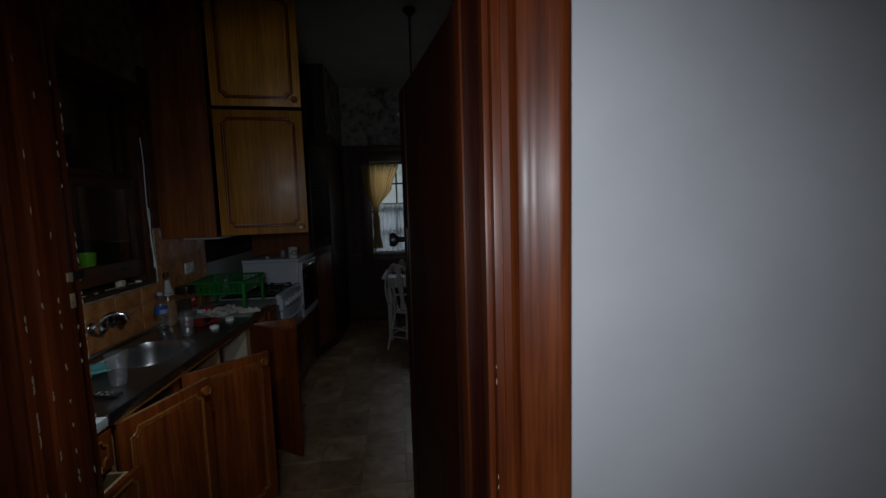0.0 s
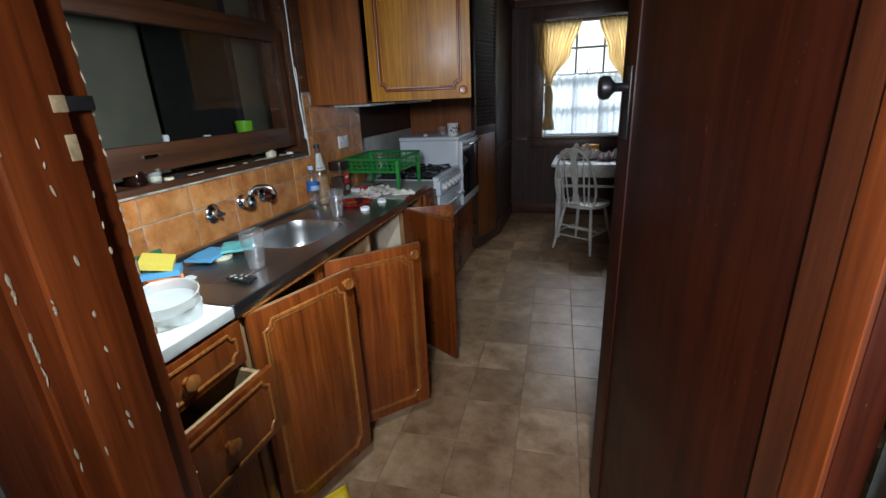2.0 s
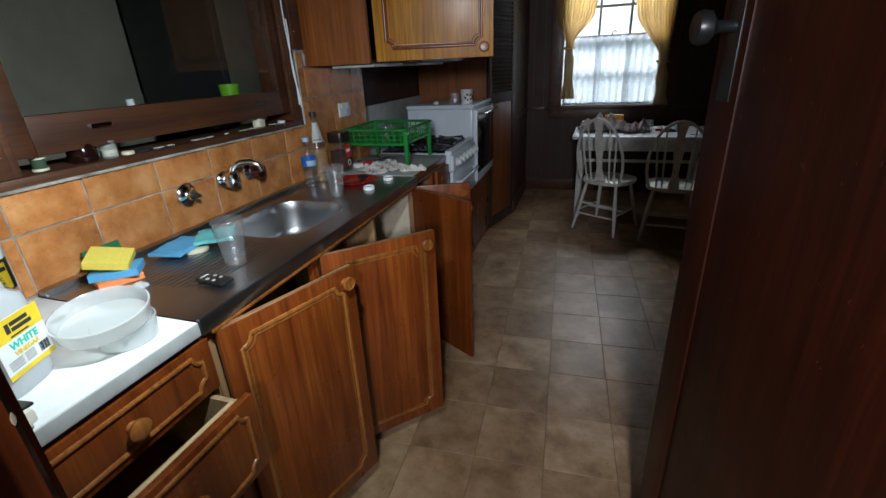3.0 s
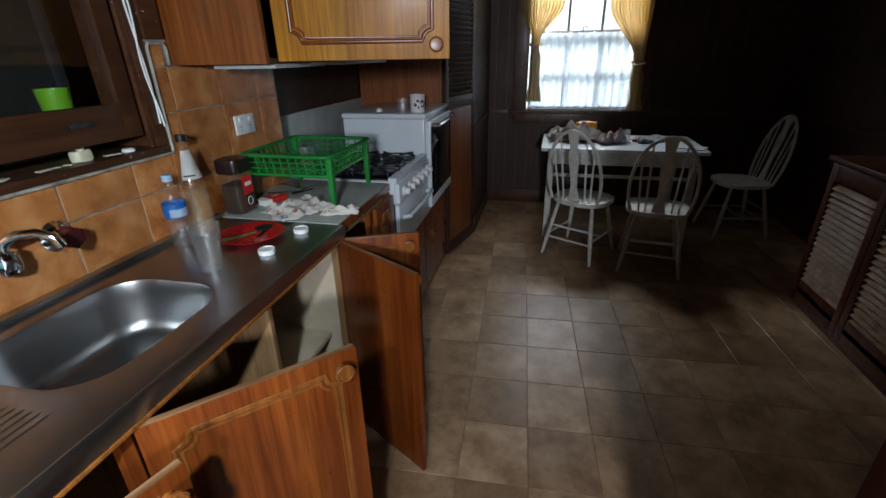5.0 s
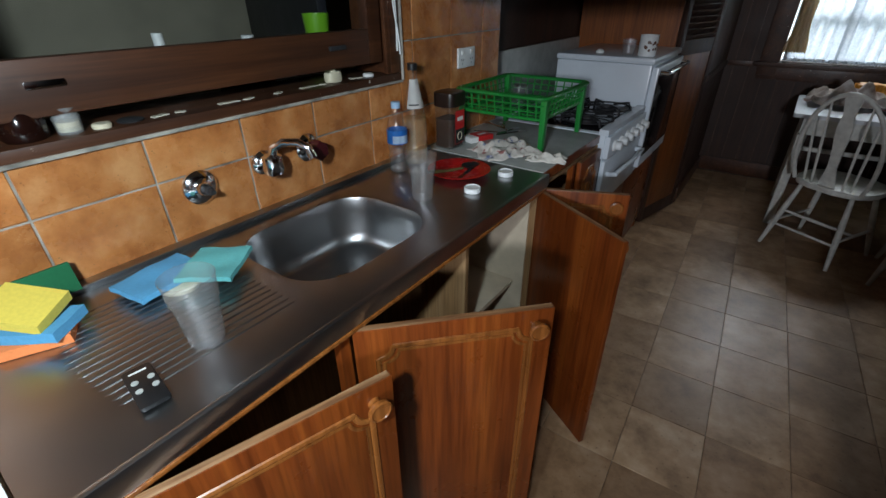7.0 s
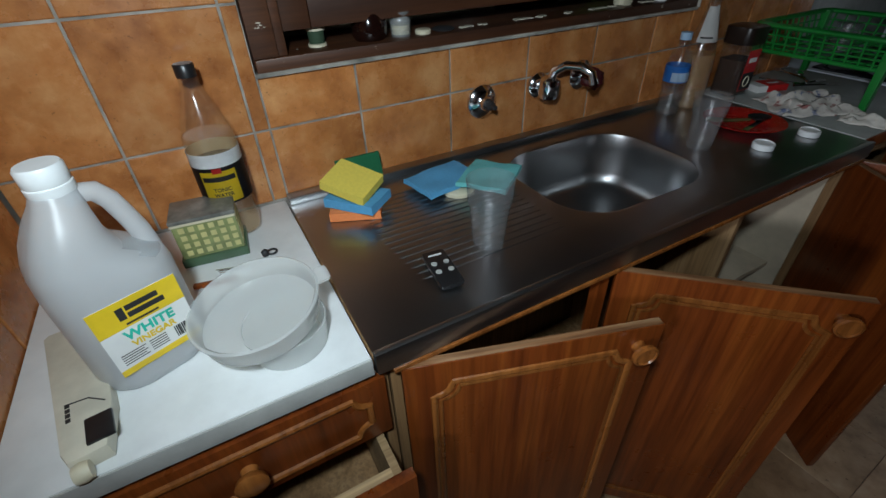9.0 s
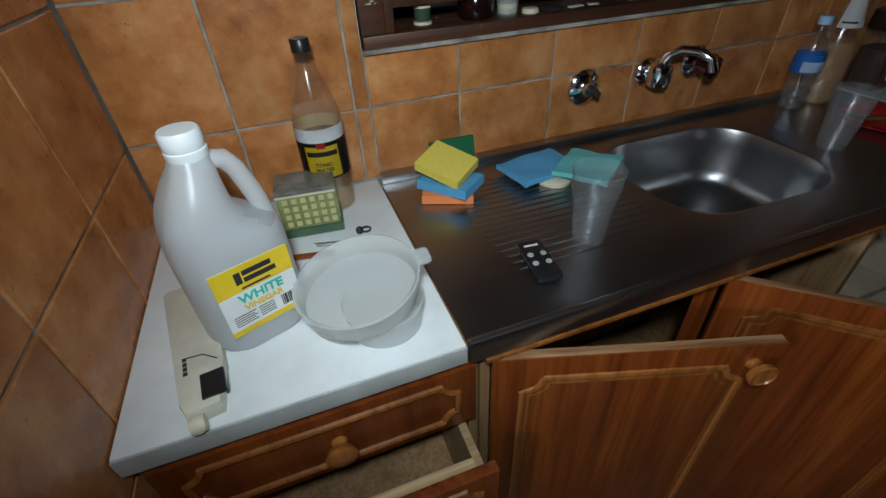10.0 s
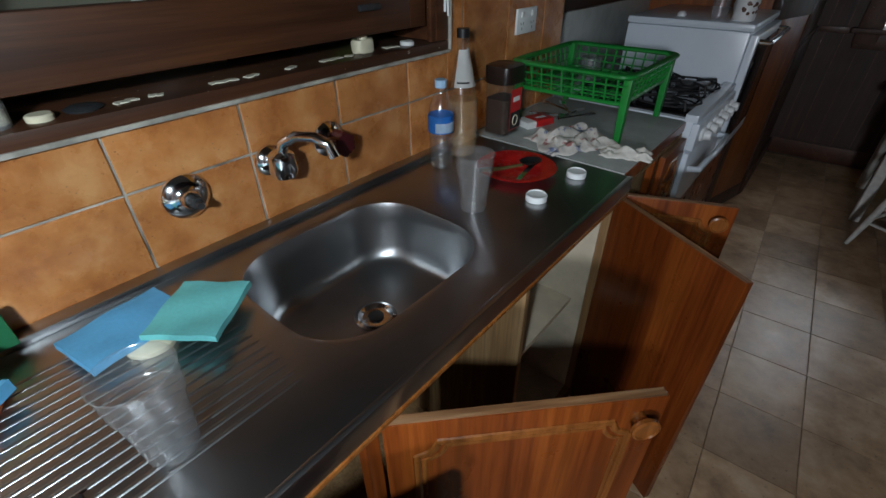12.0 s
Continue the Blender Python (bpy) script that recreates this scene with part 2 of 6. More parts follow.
def lathe(profile, seg=32, bm=None, m=None, caps=True):
    """A turned body: (radius, height) from foot to top."""
    bm = bm or bmesh.new()
    rings, made = [], []
    for r, z in profile:
        ring = [bm.verts.new((r * math.cos(2 * math.pi * k / seg), r * math.sin(2 * math.pi * k / seg), z)) for k in range(seg)]
        rings.append(ring)
        made += ring
    for a, b in zip(rings, rings[1:]):
        for k in range(seg):
            bm.faces.new((a[k], a[(k + 1) % seg], b[(k + 1) % seg], b[k]))
    if caps:
        if profile[0][0] > 1e-5:
            bm.faces.new(rings[0][::-1])
        if profile[-1][0] > 1e-5:
            bm.faces.new(rings[-1])
    if m is not None:
        bmesh.ops.transform(bm, matrix=m, verts=made)
    return bm


def tube(points, radius, seg=10, bm=None, closed=False):
    """A round bar along points; radius is one number or one for each point."""
    bm = bm or bmesh.new()
    pts = [Vector(p) for p in points]
    rad = radius if isinstance(radius, (list, tuple)) else [radius] * len(pts)
    rings, up = [], None
    for i, p in enumerate(pts):
        a = pts[i - 1] if i or closed else p
        b = pts[(i + 1) % len(pts)] if i < len(pts) - 1 or closed else p
        d = (b - a).normalized()
        if up is None:
            up = d.orthogonal().normalized()
        up = (up - d * up.dot(d)).normalized()
        side = d.cross(up)
        rings.append([bm.verts.new(p + rad[i] * (math.cos(2 * math.pi * k / seg) * up + math.sin(2 * math.pi * k / seg) * side)) for k in range(seg)])
    pairs = list(zip(rings, rings[1:])) + ([(rings[-1], rings[0])] if closed else [])
    for a, b in pairs:
        for k in range(seg):
            bm.faces.new((a[k], a[(k + 1) % seg], b[(k + 1) % seg], b[k]))
    if not closed:
        bm.faces.new(rings[0][::-1])
        bm.faces.new(rings[-1])
    return bm


def outline(pts, z0, z1, bm=None, bev=0.0, m=None):
    """A slab with a drawn outline in x, y between two heights."""
    bm = bm or bmesh.new()
    lo = [bm.verts.new((x, y, z0)) for x, y in pts]
    hi = [bm.verts.new((x, y, z1)) for x, y in pts]
    n = len(pts)
    fs = [bm.faces.new(lo[::-1]), bm.faces.new(hi)]
    fs += [bm.faces.new((lo[k], lo[(k + 1) % n], hi[(k + 1) % n], hi[k])) for k in range(n)]
    vs = lo + hi
    if bev:
        es = [e for e in fs[1].edges] + [e for e in fs[0].edges]
        r = bmesh.ops.bevel(bm, geom=es, offset=bev, segments=2, affect="EDGES", profile=0.6)
        vs = list({v for f in r["faces"] for v in f.verts} | {v for v in vs if v.is_valid})
    if m is not None:
        bmesh.ops.transform(bm, matrix=m, verts=vs)
    return bm


def smooth_mesh(me, angle=40):
    for p in me.polygons:
        p.use_smooth = True
    me.set_sharp_from_angle(angle=radians(angle))


def part(name, bm, material, parent=None, label="", smooth=True):
    me = bpy.data.meshes.new(name)
    bmesh.ops.recalc_face_normals(bm, faces=bm.faces)
    bm.to_mesh(me)
    bm.free()
    me.materials.append(material)
    if smooth:
        smooth_mesh(me)
    ob = new(name, me)
    if parent is not None:
        ob.parent = parent
    if label:
        ob["label"] = label
    return ob


def thing(name, at, label, category, group="", rz=0):
    ob = new(name)
    ob.matrix_basis = pose(*at, 0, 0, rz)
    ob.empty_display_size = 0.05
    return tagged(ob, label, category, group)


def setting(name, bm, material, label="", category="", smooth=True):
    ob = part(name, bm, material, None, "", smooth)
    return tagged(ob, label, category, "", "structure")


def rounded(w, d, r, seg=6, cx=0.0, cy=0.0):
    pts = []
    for sx, sy, a0 in ((1, 1, 0), (-1, 1, 90), (-1, -1, 180), (1, -1, 270)):
        for k in range(seg + 1):
            a = radians(a0 + 90 * k / seg)
            pts.append((cx + sx * (w / 2 - r) + r * math.cos(a), cy + sy * (d / 2 - r) + r * math.sin(a)))
    return pts


# ---- the large structure ----
CEIL = 3.13
setting("floor", cube(-0.2, 3.7, -2.8, 4.8, -0.1, -0.004), M_JOINT, "brown vinyl floor printed as mottled square tiles", "floor")

bm = bmesh.new()
box(bm, -0.16, -0.0042, -0.40, 1.90, 0, 1.158)
box(bm, -0.16, -0.0042, -0.40, 0.03, 1.158, 2.30)
box(bm, -0.16, -0.0042, 1.25, 1.90, 1.158, 2.30)
box(bm, -0.16, -0.0042, -0.40, 1.90, 2.30, CEIL)
wall_sink = setting("wall_west", bm, M_GROUT, "kitchen wall behind the sink, set with orange tiles", "wall")
setting("wall_alcove", cube(-0.30, -0.10, 1.90, 3.72, 0, CEIL), M_PANEL, "dark wall behind the stove", "wall")
setting("wall_west_dining", cube(-0.10, 0.60, 3.60, 4.8, 0, CEIL), M_PANEL, "dark panelled wall beside the window", "wall")

bm = bmesh.new()
box(bm, -0.16, 0.77, -0.54, -0.4042, 0, CEIL)
box(bm, 1.74, 3.70, -0.54, -0.4042, 0, CEIL)
box(bm, 0.77, 1.74, -0.54, -0.4042, 2.10, CEIL)
wall_door = setting("wall_south", bm, M_GROUT, "wall with the kitchen doorway", "wall")
bm = bmesh.new()
box(bm, -0.2, 0.74, -0.556, -0.54, 0, CEIL)
box(bm, 1.77, 3.70, -0.556, -0.54, 0, CEIL)
box(bm, 0.74, 1.77, -0.556, -0.54, 2.13, CEIL)
setting("wall_hall_plaster", bm, M_PLASTER, "white painted plaster wall of the hall", "wall")
bm = bmesh.new()
box(bm, -0.30, -0.2, -2.8, -0.556, 0, CEIL)
box(bm, 3.6, 3.7, -2.8, -0.556, 0, CEIL)
box(bm, -0.30, 3.7, -2.9, -2.8, 0, CEIL)
setting("wall_hall", bm, M_PLASTER, "white painted plaster walls of the hall", "wall")

# window wall with dark boards to the picture rail and a papered frieze above
bm = bmesh.new()
WX0, WX1, WZ0, WZ1 = 0.96, 1.94, 0.925, 2.17
box(bm, 0.60, WX0, 4.63, 4.8, 0, CEIL)
box(bm, WX1, 3.70, 4.63, 4.8, 0, CEIL)
box(bm, WX0, WX1, 4.63, 4.8, 0, WZ0)
box(bm, WX0, WX1, 4.63, 4.8, WZ1, CEIL)
setting("wall_north", bm, M_PANEL, "dark timber panelled wall around the window", "wall")
setting("wall_east", cube(3.28, 3.70, 1.90, 4.63, 0, CEIL), M_PANEL, "dark timber panelled wall", "wall")
bm = bmesh.new()
box(bm, 2.72, 2.86, -0.412, 1.90, 0, CEIL)
box(bm, 2.86, 3.28, 1.78, 1.90, 0, CEIL)
setting("wall_east_near", bm, M_PANEL, "dark timber panelled wall", "wall")
setting("ceiling", cube(-0.30, 3.7, -2.9, 4.8, CEIL, CEIL + 0.1), M_CEIL, "dull white ceiling", "ceiling")

# room beyond the sink window
bm = bmesh.new()
box(bm, -1.75, -1.65, -1.0, 3.2, 0, CEIL)
box(bm, -1.65, -0.30, -1.0, -0.9, 0, CEIL)
box(bm, -1.65, -0.30, 3.1, 3.2, 0, CEIL)
setting("wall_back_room", bm, M_CREAM, "cream plaster wall of the room beyond", "wall")
setting("ceiling_back_room", cube(-1.75, -0.30, -1.0, 3.2, CEIL, CEIL + 0.1), M_CEIL, "ceiling of the room beyond", "ceiling")
setting("floor_back_room", cube(-1.75, -0.16, -1.0, 3.2, -0.1, -0.004), M_PANEL, "dark floor of the room beyond", "floor")


# ---- doorway ----
def moulded(x_in, x_out, y0, y1, z0, z1, sign):
    """An architrave board with two raised beads and a hollow, from the opening outwards."""
    bm = bmesh.new()
    w = x_out - x_in
    prof = [(0.0, 0.0), (0.0, 0.018), (0.10, 0.024), (0.18, 0.020), (0.24, 0.012), (0.34, 0.012), (0.40, 0.017), (0.50, 0.021),
            (0.72, 0.024), (0.80, 0.030), (0.92, 0.030), (1.0, 0.022), (1.0, 0.0)]
    rows = []
    for z in (z0, z1):
        rows.append([bm.verts.new((x_in + w * u, y0 + sign * v * (y1 - y0) / 0.03, z)) for u, v in prof])
    n = len(prof)
    for k in range(n):
        bm.faces.new((rows[0][k], rows[0][(k + 1) % n], rows[1][(k + 1) % n], rows[1][k]))
    bm.faces.new(rows[0])
    bm.faces.new(rows[1][::-1])
    return bm


DX0, DX1 = 0.768, 1.74
frame_d = new("door_frame_1")
tagged(frame_d, "red-brown varnished doorway frame with chipped paint", "door frame", "", "structure")
for name, x_in, x_out in (("architrave", DX0 + 0.005, 0.62), ("architrave", DX1 - 0.005, 1.875)):
    part(name, moulded(x_in, x_out, -0.556, -0.586, 0, 2.24, 1), M_JAMB, frame_d)
part("jamb", cube(DX0 - 0.02, DX0 + 0.022, -0.566, -0.415, 0, 2.08, 0.003), M_JAMB, frame_d, "worn jamb with chipped paint and a strike plate")
part("jamb", cube(DX1 - 0.022, DX1 + 0.02, -0.566, -0.40, 0, 2.08, 0.003), M_JAMB, frame_d)
part("door_stop", cube(DX0 + 0.022, DX0 + 0.036, -0.540, -0.455, 0, 2.08, 0.003), M_JAMB, frame_d)
part("door_stop", cube(DX1 - 0.036, DX1 - 0.022, -0.540, -0.455, 0, 2.08, 0.003), M_JAMB, frame_d)
part("head", cube(DX0 - 0.02, DX1 + 0.02, -0.566, -0.40, 2.08, 2.12, 0.003), M_JAMB, frame_d)
part("head_architrave", cube(0.62, 1.875, -0.586, -0.556, 2.12, 2.24, 0.006), M_JAMB, frame_d)
part("kitchen_architrave", cube(0.69, DX0 - 0.006, -0.4125, -0.394, 0, 2.2, 0.004), M_JAMB, frame_d)
part("kitchen_architrave", cube(DX1 + 0.02, 1.85, -0.412, -0.392, 0, 2.2, 0.004), M_RED, frame_d)
M_BRASS = plain("bare_pale_timber", (0.58, 0.44, 0.25), 0.6, 0.0, vary=0.3, scale=60)
part("strike_plate", cube(DX0 + 0.0352, DX0 + 0.0375, -0.468, -0.455, 1.372, 1.404, 0.0008), M_BRASS, frame_d, "pale mortice left by the strike plate")
chip_rng = random.Random(31)
bm = bmesh.new()
for x, y, n in ((DX0 + 0.022, -0.566, 34), (DX0 + 0.022, -0.4148, 26), (DX0 + 0.036, -0.540, 20), (DX0 + 0.036, -0.4548, 16), (DX0 + 0.03, -0.50, 16), (DX1 - 0.022, -0.566, 7)):
    for k in range(n):
        z = chip_rng.choice((0.25, 0.6, 0.85, 1.1, 1.2, 1.35, 1.5, 1.8)) + chip_rng.gauss(0, 0.09)
        h, w = chip_rng.uniform(0.003, 0.010), chip_rng.uniform(0.0006, 0.0018)
        if 0.02 < z < 2.05:
            side = 0.0065 if x == DX0 + 0.03 else 0.0
            lathe([(0.2, -1.0), (0.8, -0.55), (1.0, 0.1), (0.6, 0.7), (0.15, 1.0)], 6, bm, pose(x + side, y, z, chip_rng.uniform(-12, 12), 0, 0) @ Matrix.Diagonal((0.0012, w * 1.4, h, 1)))
part("paint_chips", bm, plain("old_cream_undercoat", (0.62, 0.52, 0.36), 0.7, vary=0.2, scale=90), frame_d, "cream undercoat showing where paint has chipped")
part("latch_keeper", cube(DX0 + 0.0222, DX0 + 0.037, -0.4535, -0.420, 1.431, 1.449, 0.002), M_IRON, frame_d, "dark broken latch keeper")
part("bare_timber_patch", cube(DX0 + 0.0352, DX0 + 0.0372, -0.472, -0.4545, 1.430, 1.450, 0.0008), M_BRASS, frame_d, "bare pale timber where the lock plate was")

# open kitchen door, hinged on the east jamb
door = new("door_1")
door.matrix_basis = pose(1.716, -0.395, 0.012, 0, 0, 101)
tagged(door, "dark varnished timber door standing open into the kitchen", "door", "", "structure")
LEAF = 0.90
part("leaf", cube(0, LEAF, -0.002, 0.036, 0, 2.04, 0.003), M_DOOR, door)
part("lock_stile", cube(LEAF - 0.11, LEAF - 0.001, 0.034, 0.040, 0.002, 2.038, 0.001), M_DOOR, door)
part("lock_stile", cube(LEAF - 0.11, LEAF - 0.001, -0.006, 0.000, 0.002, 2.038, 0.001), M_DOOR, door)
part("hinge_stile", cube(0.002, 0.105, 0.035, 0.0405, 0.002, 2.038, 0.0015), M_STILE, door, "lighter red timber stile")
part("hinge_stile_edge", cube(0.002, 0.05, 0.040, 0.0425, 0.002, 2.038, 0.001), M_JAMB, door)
part("edge_lipping", cube(LEAF - 0.0005, LEAF + 0.004, 0.002, 0.032, 0.004, 2.036, 0.001), M_RED, door, "lighter red timber edge")
plate = part("lock_plate", cube(LEAF - 0.085, LEAF - 0.035, 0.040, 0.043, 1.288, 1.468, 0.001), M_BLACK, door, "black lock plate")
part("door_knob", lathe([(0.011, 0), (0.011, 0.03), (0.016, 0.036), (0.028, 0.045), (0.030, 0.058), (0.026, 0.068), (0.0, 0.070)], 24,
                        m=pose(LEAF - 0.06, 0.043, 1.418, -90, 0, 0)), M_BLACK, plate)
part("lock_plate_inner", cube(LEAF - 0.085, LEAF - 0.035, -0.009, -0.006, 1.288, 1.468, 0.001), M_BLACK, door, "black lock plate")
part("latch_face", cube(LEAF + 0.003, LEAF + 0.0055, 0.004, 0.030, 1.285, 1.46, 0.0006), M_IRON, door, "steel latch face")


# ---- cabinets under the bench ----
def knob(parent, x, z, side=-1, r=0.021, y=0.0):
    prof = [(r * 0.55, 0.0), (r * 0.5, 0.006), (r * 0.62, 0.012), (r * 1.0, 0.018), (r * 1.02, 0.024), (r * 0.84, 0.026), (r * 0.78, 0.0235), (r * 0.3, 0.0225), (0.0, 0.0225)]
    return part("knob", lathe(prof, 28, m=pose(x, y, z, 90 if side < 0 else -90, 0, 0)), M_TRIM, parent, "turned wooden knob")


def notch_path(x0, x1, z0, z1, r, y):
    """A rectangle whose corners are cut by hollow quarter rounds."""
    pts = []
    for cx, cz, a0 in ((x0, z0, 90), (x1, z0, 180), (x1, z1, 270), (x0, z1, 0)):
        for k in range(8):
            a = radians(a0 - 90 * k / 7)
            pts.append((cx + r * math.cos(a), y, cz + r * math.sin(a)))
    return pts


# worn door tops; the tan also carries the golden highlight along them
M_WORN = wood("worn_lit_edge", (0.12, 0.045, 0.018), (0.34, 0.17, 0.075), (0.56, 0.38, 0.22), 0.5, along="x", grain=4.0)


def panel_door(parent, hinge, rz, w, h, body, trim, side=-1, name="door", thick=0.018, knob_top=True, margin=0.045, knob_at=None, label=""):
    """A slab door with a routed bead. Local x runs from the hinge; the face looks to side * y."""
    face = side * thick
    ob = part(name, cube(0, w, min(0, face), max(0, face), 0, h, 0.002), body, parent, label)
    ob.matrix_basis = pose(*hinge, 0, 0, rz)
    part("worn_top", cube(0.003, w - 0.003, min(0, face) + 0.002, max(0, face) - 0.002, h - 0.0005, h + 0.0012), M_WORN, ob, "worn pale top edge")
    path = notch_path(margin, w - margin, margin, h - margin, 0.03, 0)
    bead = tube(path, 0.0062, 8, closed=True)
    bmesh.ops.transform(bead, matrix=Matrix.Translation((0, face + side * 0.0005, 0)) @ Matrix.Diagonal((1, 0.55, 1, 1)), verts=bead.verts)
    part("bead", bead, trim, ob)
    inner = tube(notch_path(margin + 0.011, w - margin - 0.011, margin + 0.011, h - margin - 0.011, 0.03, 0), 0.004, 6, closed=True)
    bmesh.ops.transform(inner, matrix=Matrix.Translation((0, face + side * 0.0005, 0)) @ Matrix.Diagonal((1, 0.45, 1, 1)), verts=inner.verts)
    part("bead", inner, trim, ob)
    kx, kz = knob_at or (w - 0.038, h - 0.04 if knob_top else 0.04)
    knob(ob, kx, kz, side, y=face)
    return ob


FX = 0.485   # front of the carcasses
CZ0, CZ1 = 0.085, 0.862


def carcass(parent, y0, y1, shelves=()):
    part("side_panel", cube(0.02, FX, y0, y0 + 0.016, 0.0, CZ1), M_CARC, parent)
    part("side_panel", cube(0.02, FX, y1 - 0.016, y1, 0.0, CZ1), M_CARC, parent)
    part("bottom_panel", cube(0.03, FX - 0.004, y0 + 0.017, y1 - 0.017, CZ0, CZ0 + 0.016), M_CARC, parent)
    part("back_panel", cube(0.012, 0.019, y0, y1, 0.0, CZ1), M_CARC, parent)
    part("kickboard", cube(FX - 0.06, FX - 0.045, y0 + 0.017, y1 - 0.017, 0.0, CZ0 - 0.001), M_CAB, parent)
    part("top_rail", cube(FX - 0.02, FX, y0 + 0.017, y1 - 0.017, CZ1 - 0.012, CZ1 - 0.001), M_CARC, parent)
    for z, a, b in shelves:
        part("shelf", cube(0.025, FX - 0.06, a, b, z, z + 0.016), M_LINING, parent, "cream shelf board")


units = thing("drawer_cabinet", (0, 0, 0), "brown timber drawer cabinet with one drawer pulled out", "cabinet")
carcass(units, -0.398, 0.046)


def drawer(z0, z1, out):
    """A drawer front with a bead and a knob; pulled out it shows its bare box."""
    fr = part("drawer", cube(FX + out, FX + out + 0.018, -0.385, 0.036, z0, z1, 0.002), M_CAB, units)
    path = [(y, 0, z) for y, _, z in notch_path(-0.355, 0.006, z0 + 0.022, z1 - 0.022, 0.022, 0)]
    bead = tube([(FX + out + 0.0185, y, z) for y, _, z in path], 0.0055, 8, closed=True)
    part("bead", bead, M_TRIM, fr)
    k = part("knob", lathe([(0.012, 0.0), (0.010, 0.008), (0.020, 0.016), (0.022, 0.024), (0.016, 0.028), (0.0, 0.028)], 24,
                           m=pose(FX + out + 0.018, -0.168, (z0 + z1) / 2, 0, 90, 0)), M_TRIM, fr, "turned wooden knob")
    if out > 0.02:
        part("drawer_side", cube(FX + out - 0.40, FX + out - 0.001, -0.368, -0.355, z0 + 0.01, z1 - 0.012), M_RAW, fr, "bare timber drawer side")
        part("drawer_side", cube(FX + out - 0.40, FX + out - 0.001, 0.008, 0.021, z0 + 0.01, z1 - 0.012), M_RAW, fr, "bare timber drawer side")
        part("drawer_bottom", cube(FX + out - 0.40, FX + out - 0.001, -0.354, 0.007, z0 + 0.012, z0 + 0.018), M_CARC, fr)
        part("front_lining", cube(FX + out - 0.016, FX + out - 0.001, -0.354, 0.007, z0 + 0.019, z1 - 0.004), M_RAW, fr, "bare timber lining")
    return fr


drawer(0.722, 0.852, 0.0)
drawer(0.505, 0.716, 0.085)
drawer(0.100, 0.498, 0.0)

sinkcab = thing("sink_cabinet", (0, 0, 0), "brown timber sink cabinet with three doors hanging open", "cabinet")
carcass(sinkcab, 0.05, 1.352, ((0.47, 0.965, 1.33),))
part("side_lining", cube(0.03, FX - 0.022, 1.331, 1.3355, CZ0 + 0.017, CZ1 - 0.013), M_LINING, sinkcab, "cream painted lining")
part("back_lining", cube(0.0195, 0.024, 0.965, 1.330, CZ0 + 0.017, CZ1 - 0.013), M_LINING, sinkcab, "cream painted lining")
part("floor_lining", cube(0.0245, FX - 0.022, 0.965, 1.330, CZ0 + 0.0165, CZ0 + 0.020), M_LINING, sinkcab, "cream painted lining")
part("partition", cube(0.03, FX - 0.02, 0.945, 0.961, CZ0 + 0.017, CZ1 - 0.013), M_CARC, sinkcab)
part("stile", cube(FX - 0.02, FX, 0.478, 0.502, CZ0, CZ1 - 0.013), M_CAB, sinkcab)
DH = 0.785
panel_door(sinkcab, (FX + 0.004, 0.066, 0.067), 72.0, 0.42, DH, M_CAB, M_TRIM)
panel_door(sinkcab, (FX + 0.004, 0.508, 0.067), 46.5, 0.408, DH, M_CAB, M_TRIM)
panel_door(sinkcab, (FX + 0.0, 1.338, 0.067), -30.5, 0.383, DH, M_CAB, M_TRIM, side=1)

endcab = thing("end_cabinet", (0, 0, 0), "brown timber cabinet beside the stove with one door ajar", "cabinet")
carcass(endcab, 1.356, 1.90)
part("stile", cube(FX - 0.02, FX, 1.64, 1.665, CZ0, CZ1 - 0.013), M_CAB, endcab)
panel_door(endcab, (FX + 0.004, 1.372, 0.067), 23.5, 0.268, DH, M_CAB, M_TRIM)
panel_door(endcab, (FX + 0.003, 1.668, 0.067), 90.0, 0.22, DH, M_CAB, M_TRIM, knob_at=(0.04, DH - 0.10))


# ---- bench tops and sink ----
bench = thing("white_worktop", (0, 0, 0), "white laminate worktop beside the sink", "worktop")
part("board", cube(0.0, 0.503, -0.399, 0.022, 0.868, 0.900, 0.002), M_LAM, bench)
part("edge_strip", cube(0.503, 0.506, -0.399, 0.022, 0.868, 0.898, 0.0008), plain("grey_edge", (0.42, 0.42, 0.40), 0.4), bench, "grey aluminium edge strip")
bench2 = thing("grey_worktop", (0, 0, 0), "pale grey laminate worktop beside the stove", "worktop")
part("board", cube(0.0, 0.482, 1.372, 1.905, 0.868, 0.902, 0.002), M_GREYLAM, bench2)
part("edge_strip", cube(0.482, 0.486, 1.372, 1.905, 0.868, 0.900, 0.0008), M_CAB, bench2, "timber edge strip")

sink = thing("sink", (0, 0, 0), "stained stainless steel sink with a ribbed draining board", "sink")
BX, BY = (0.078, 0.402), (0.505, 0.912)


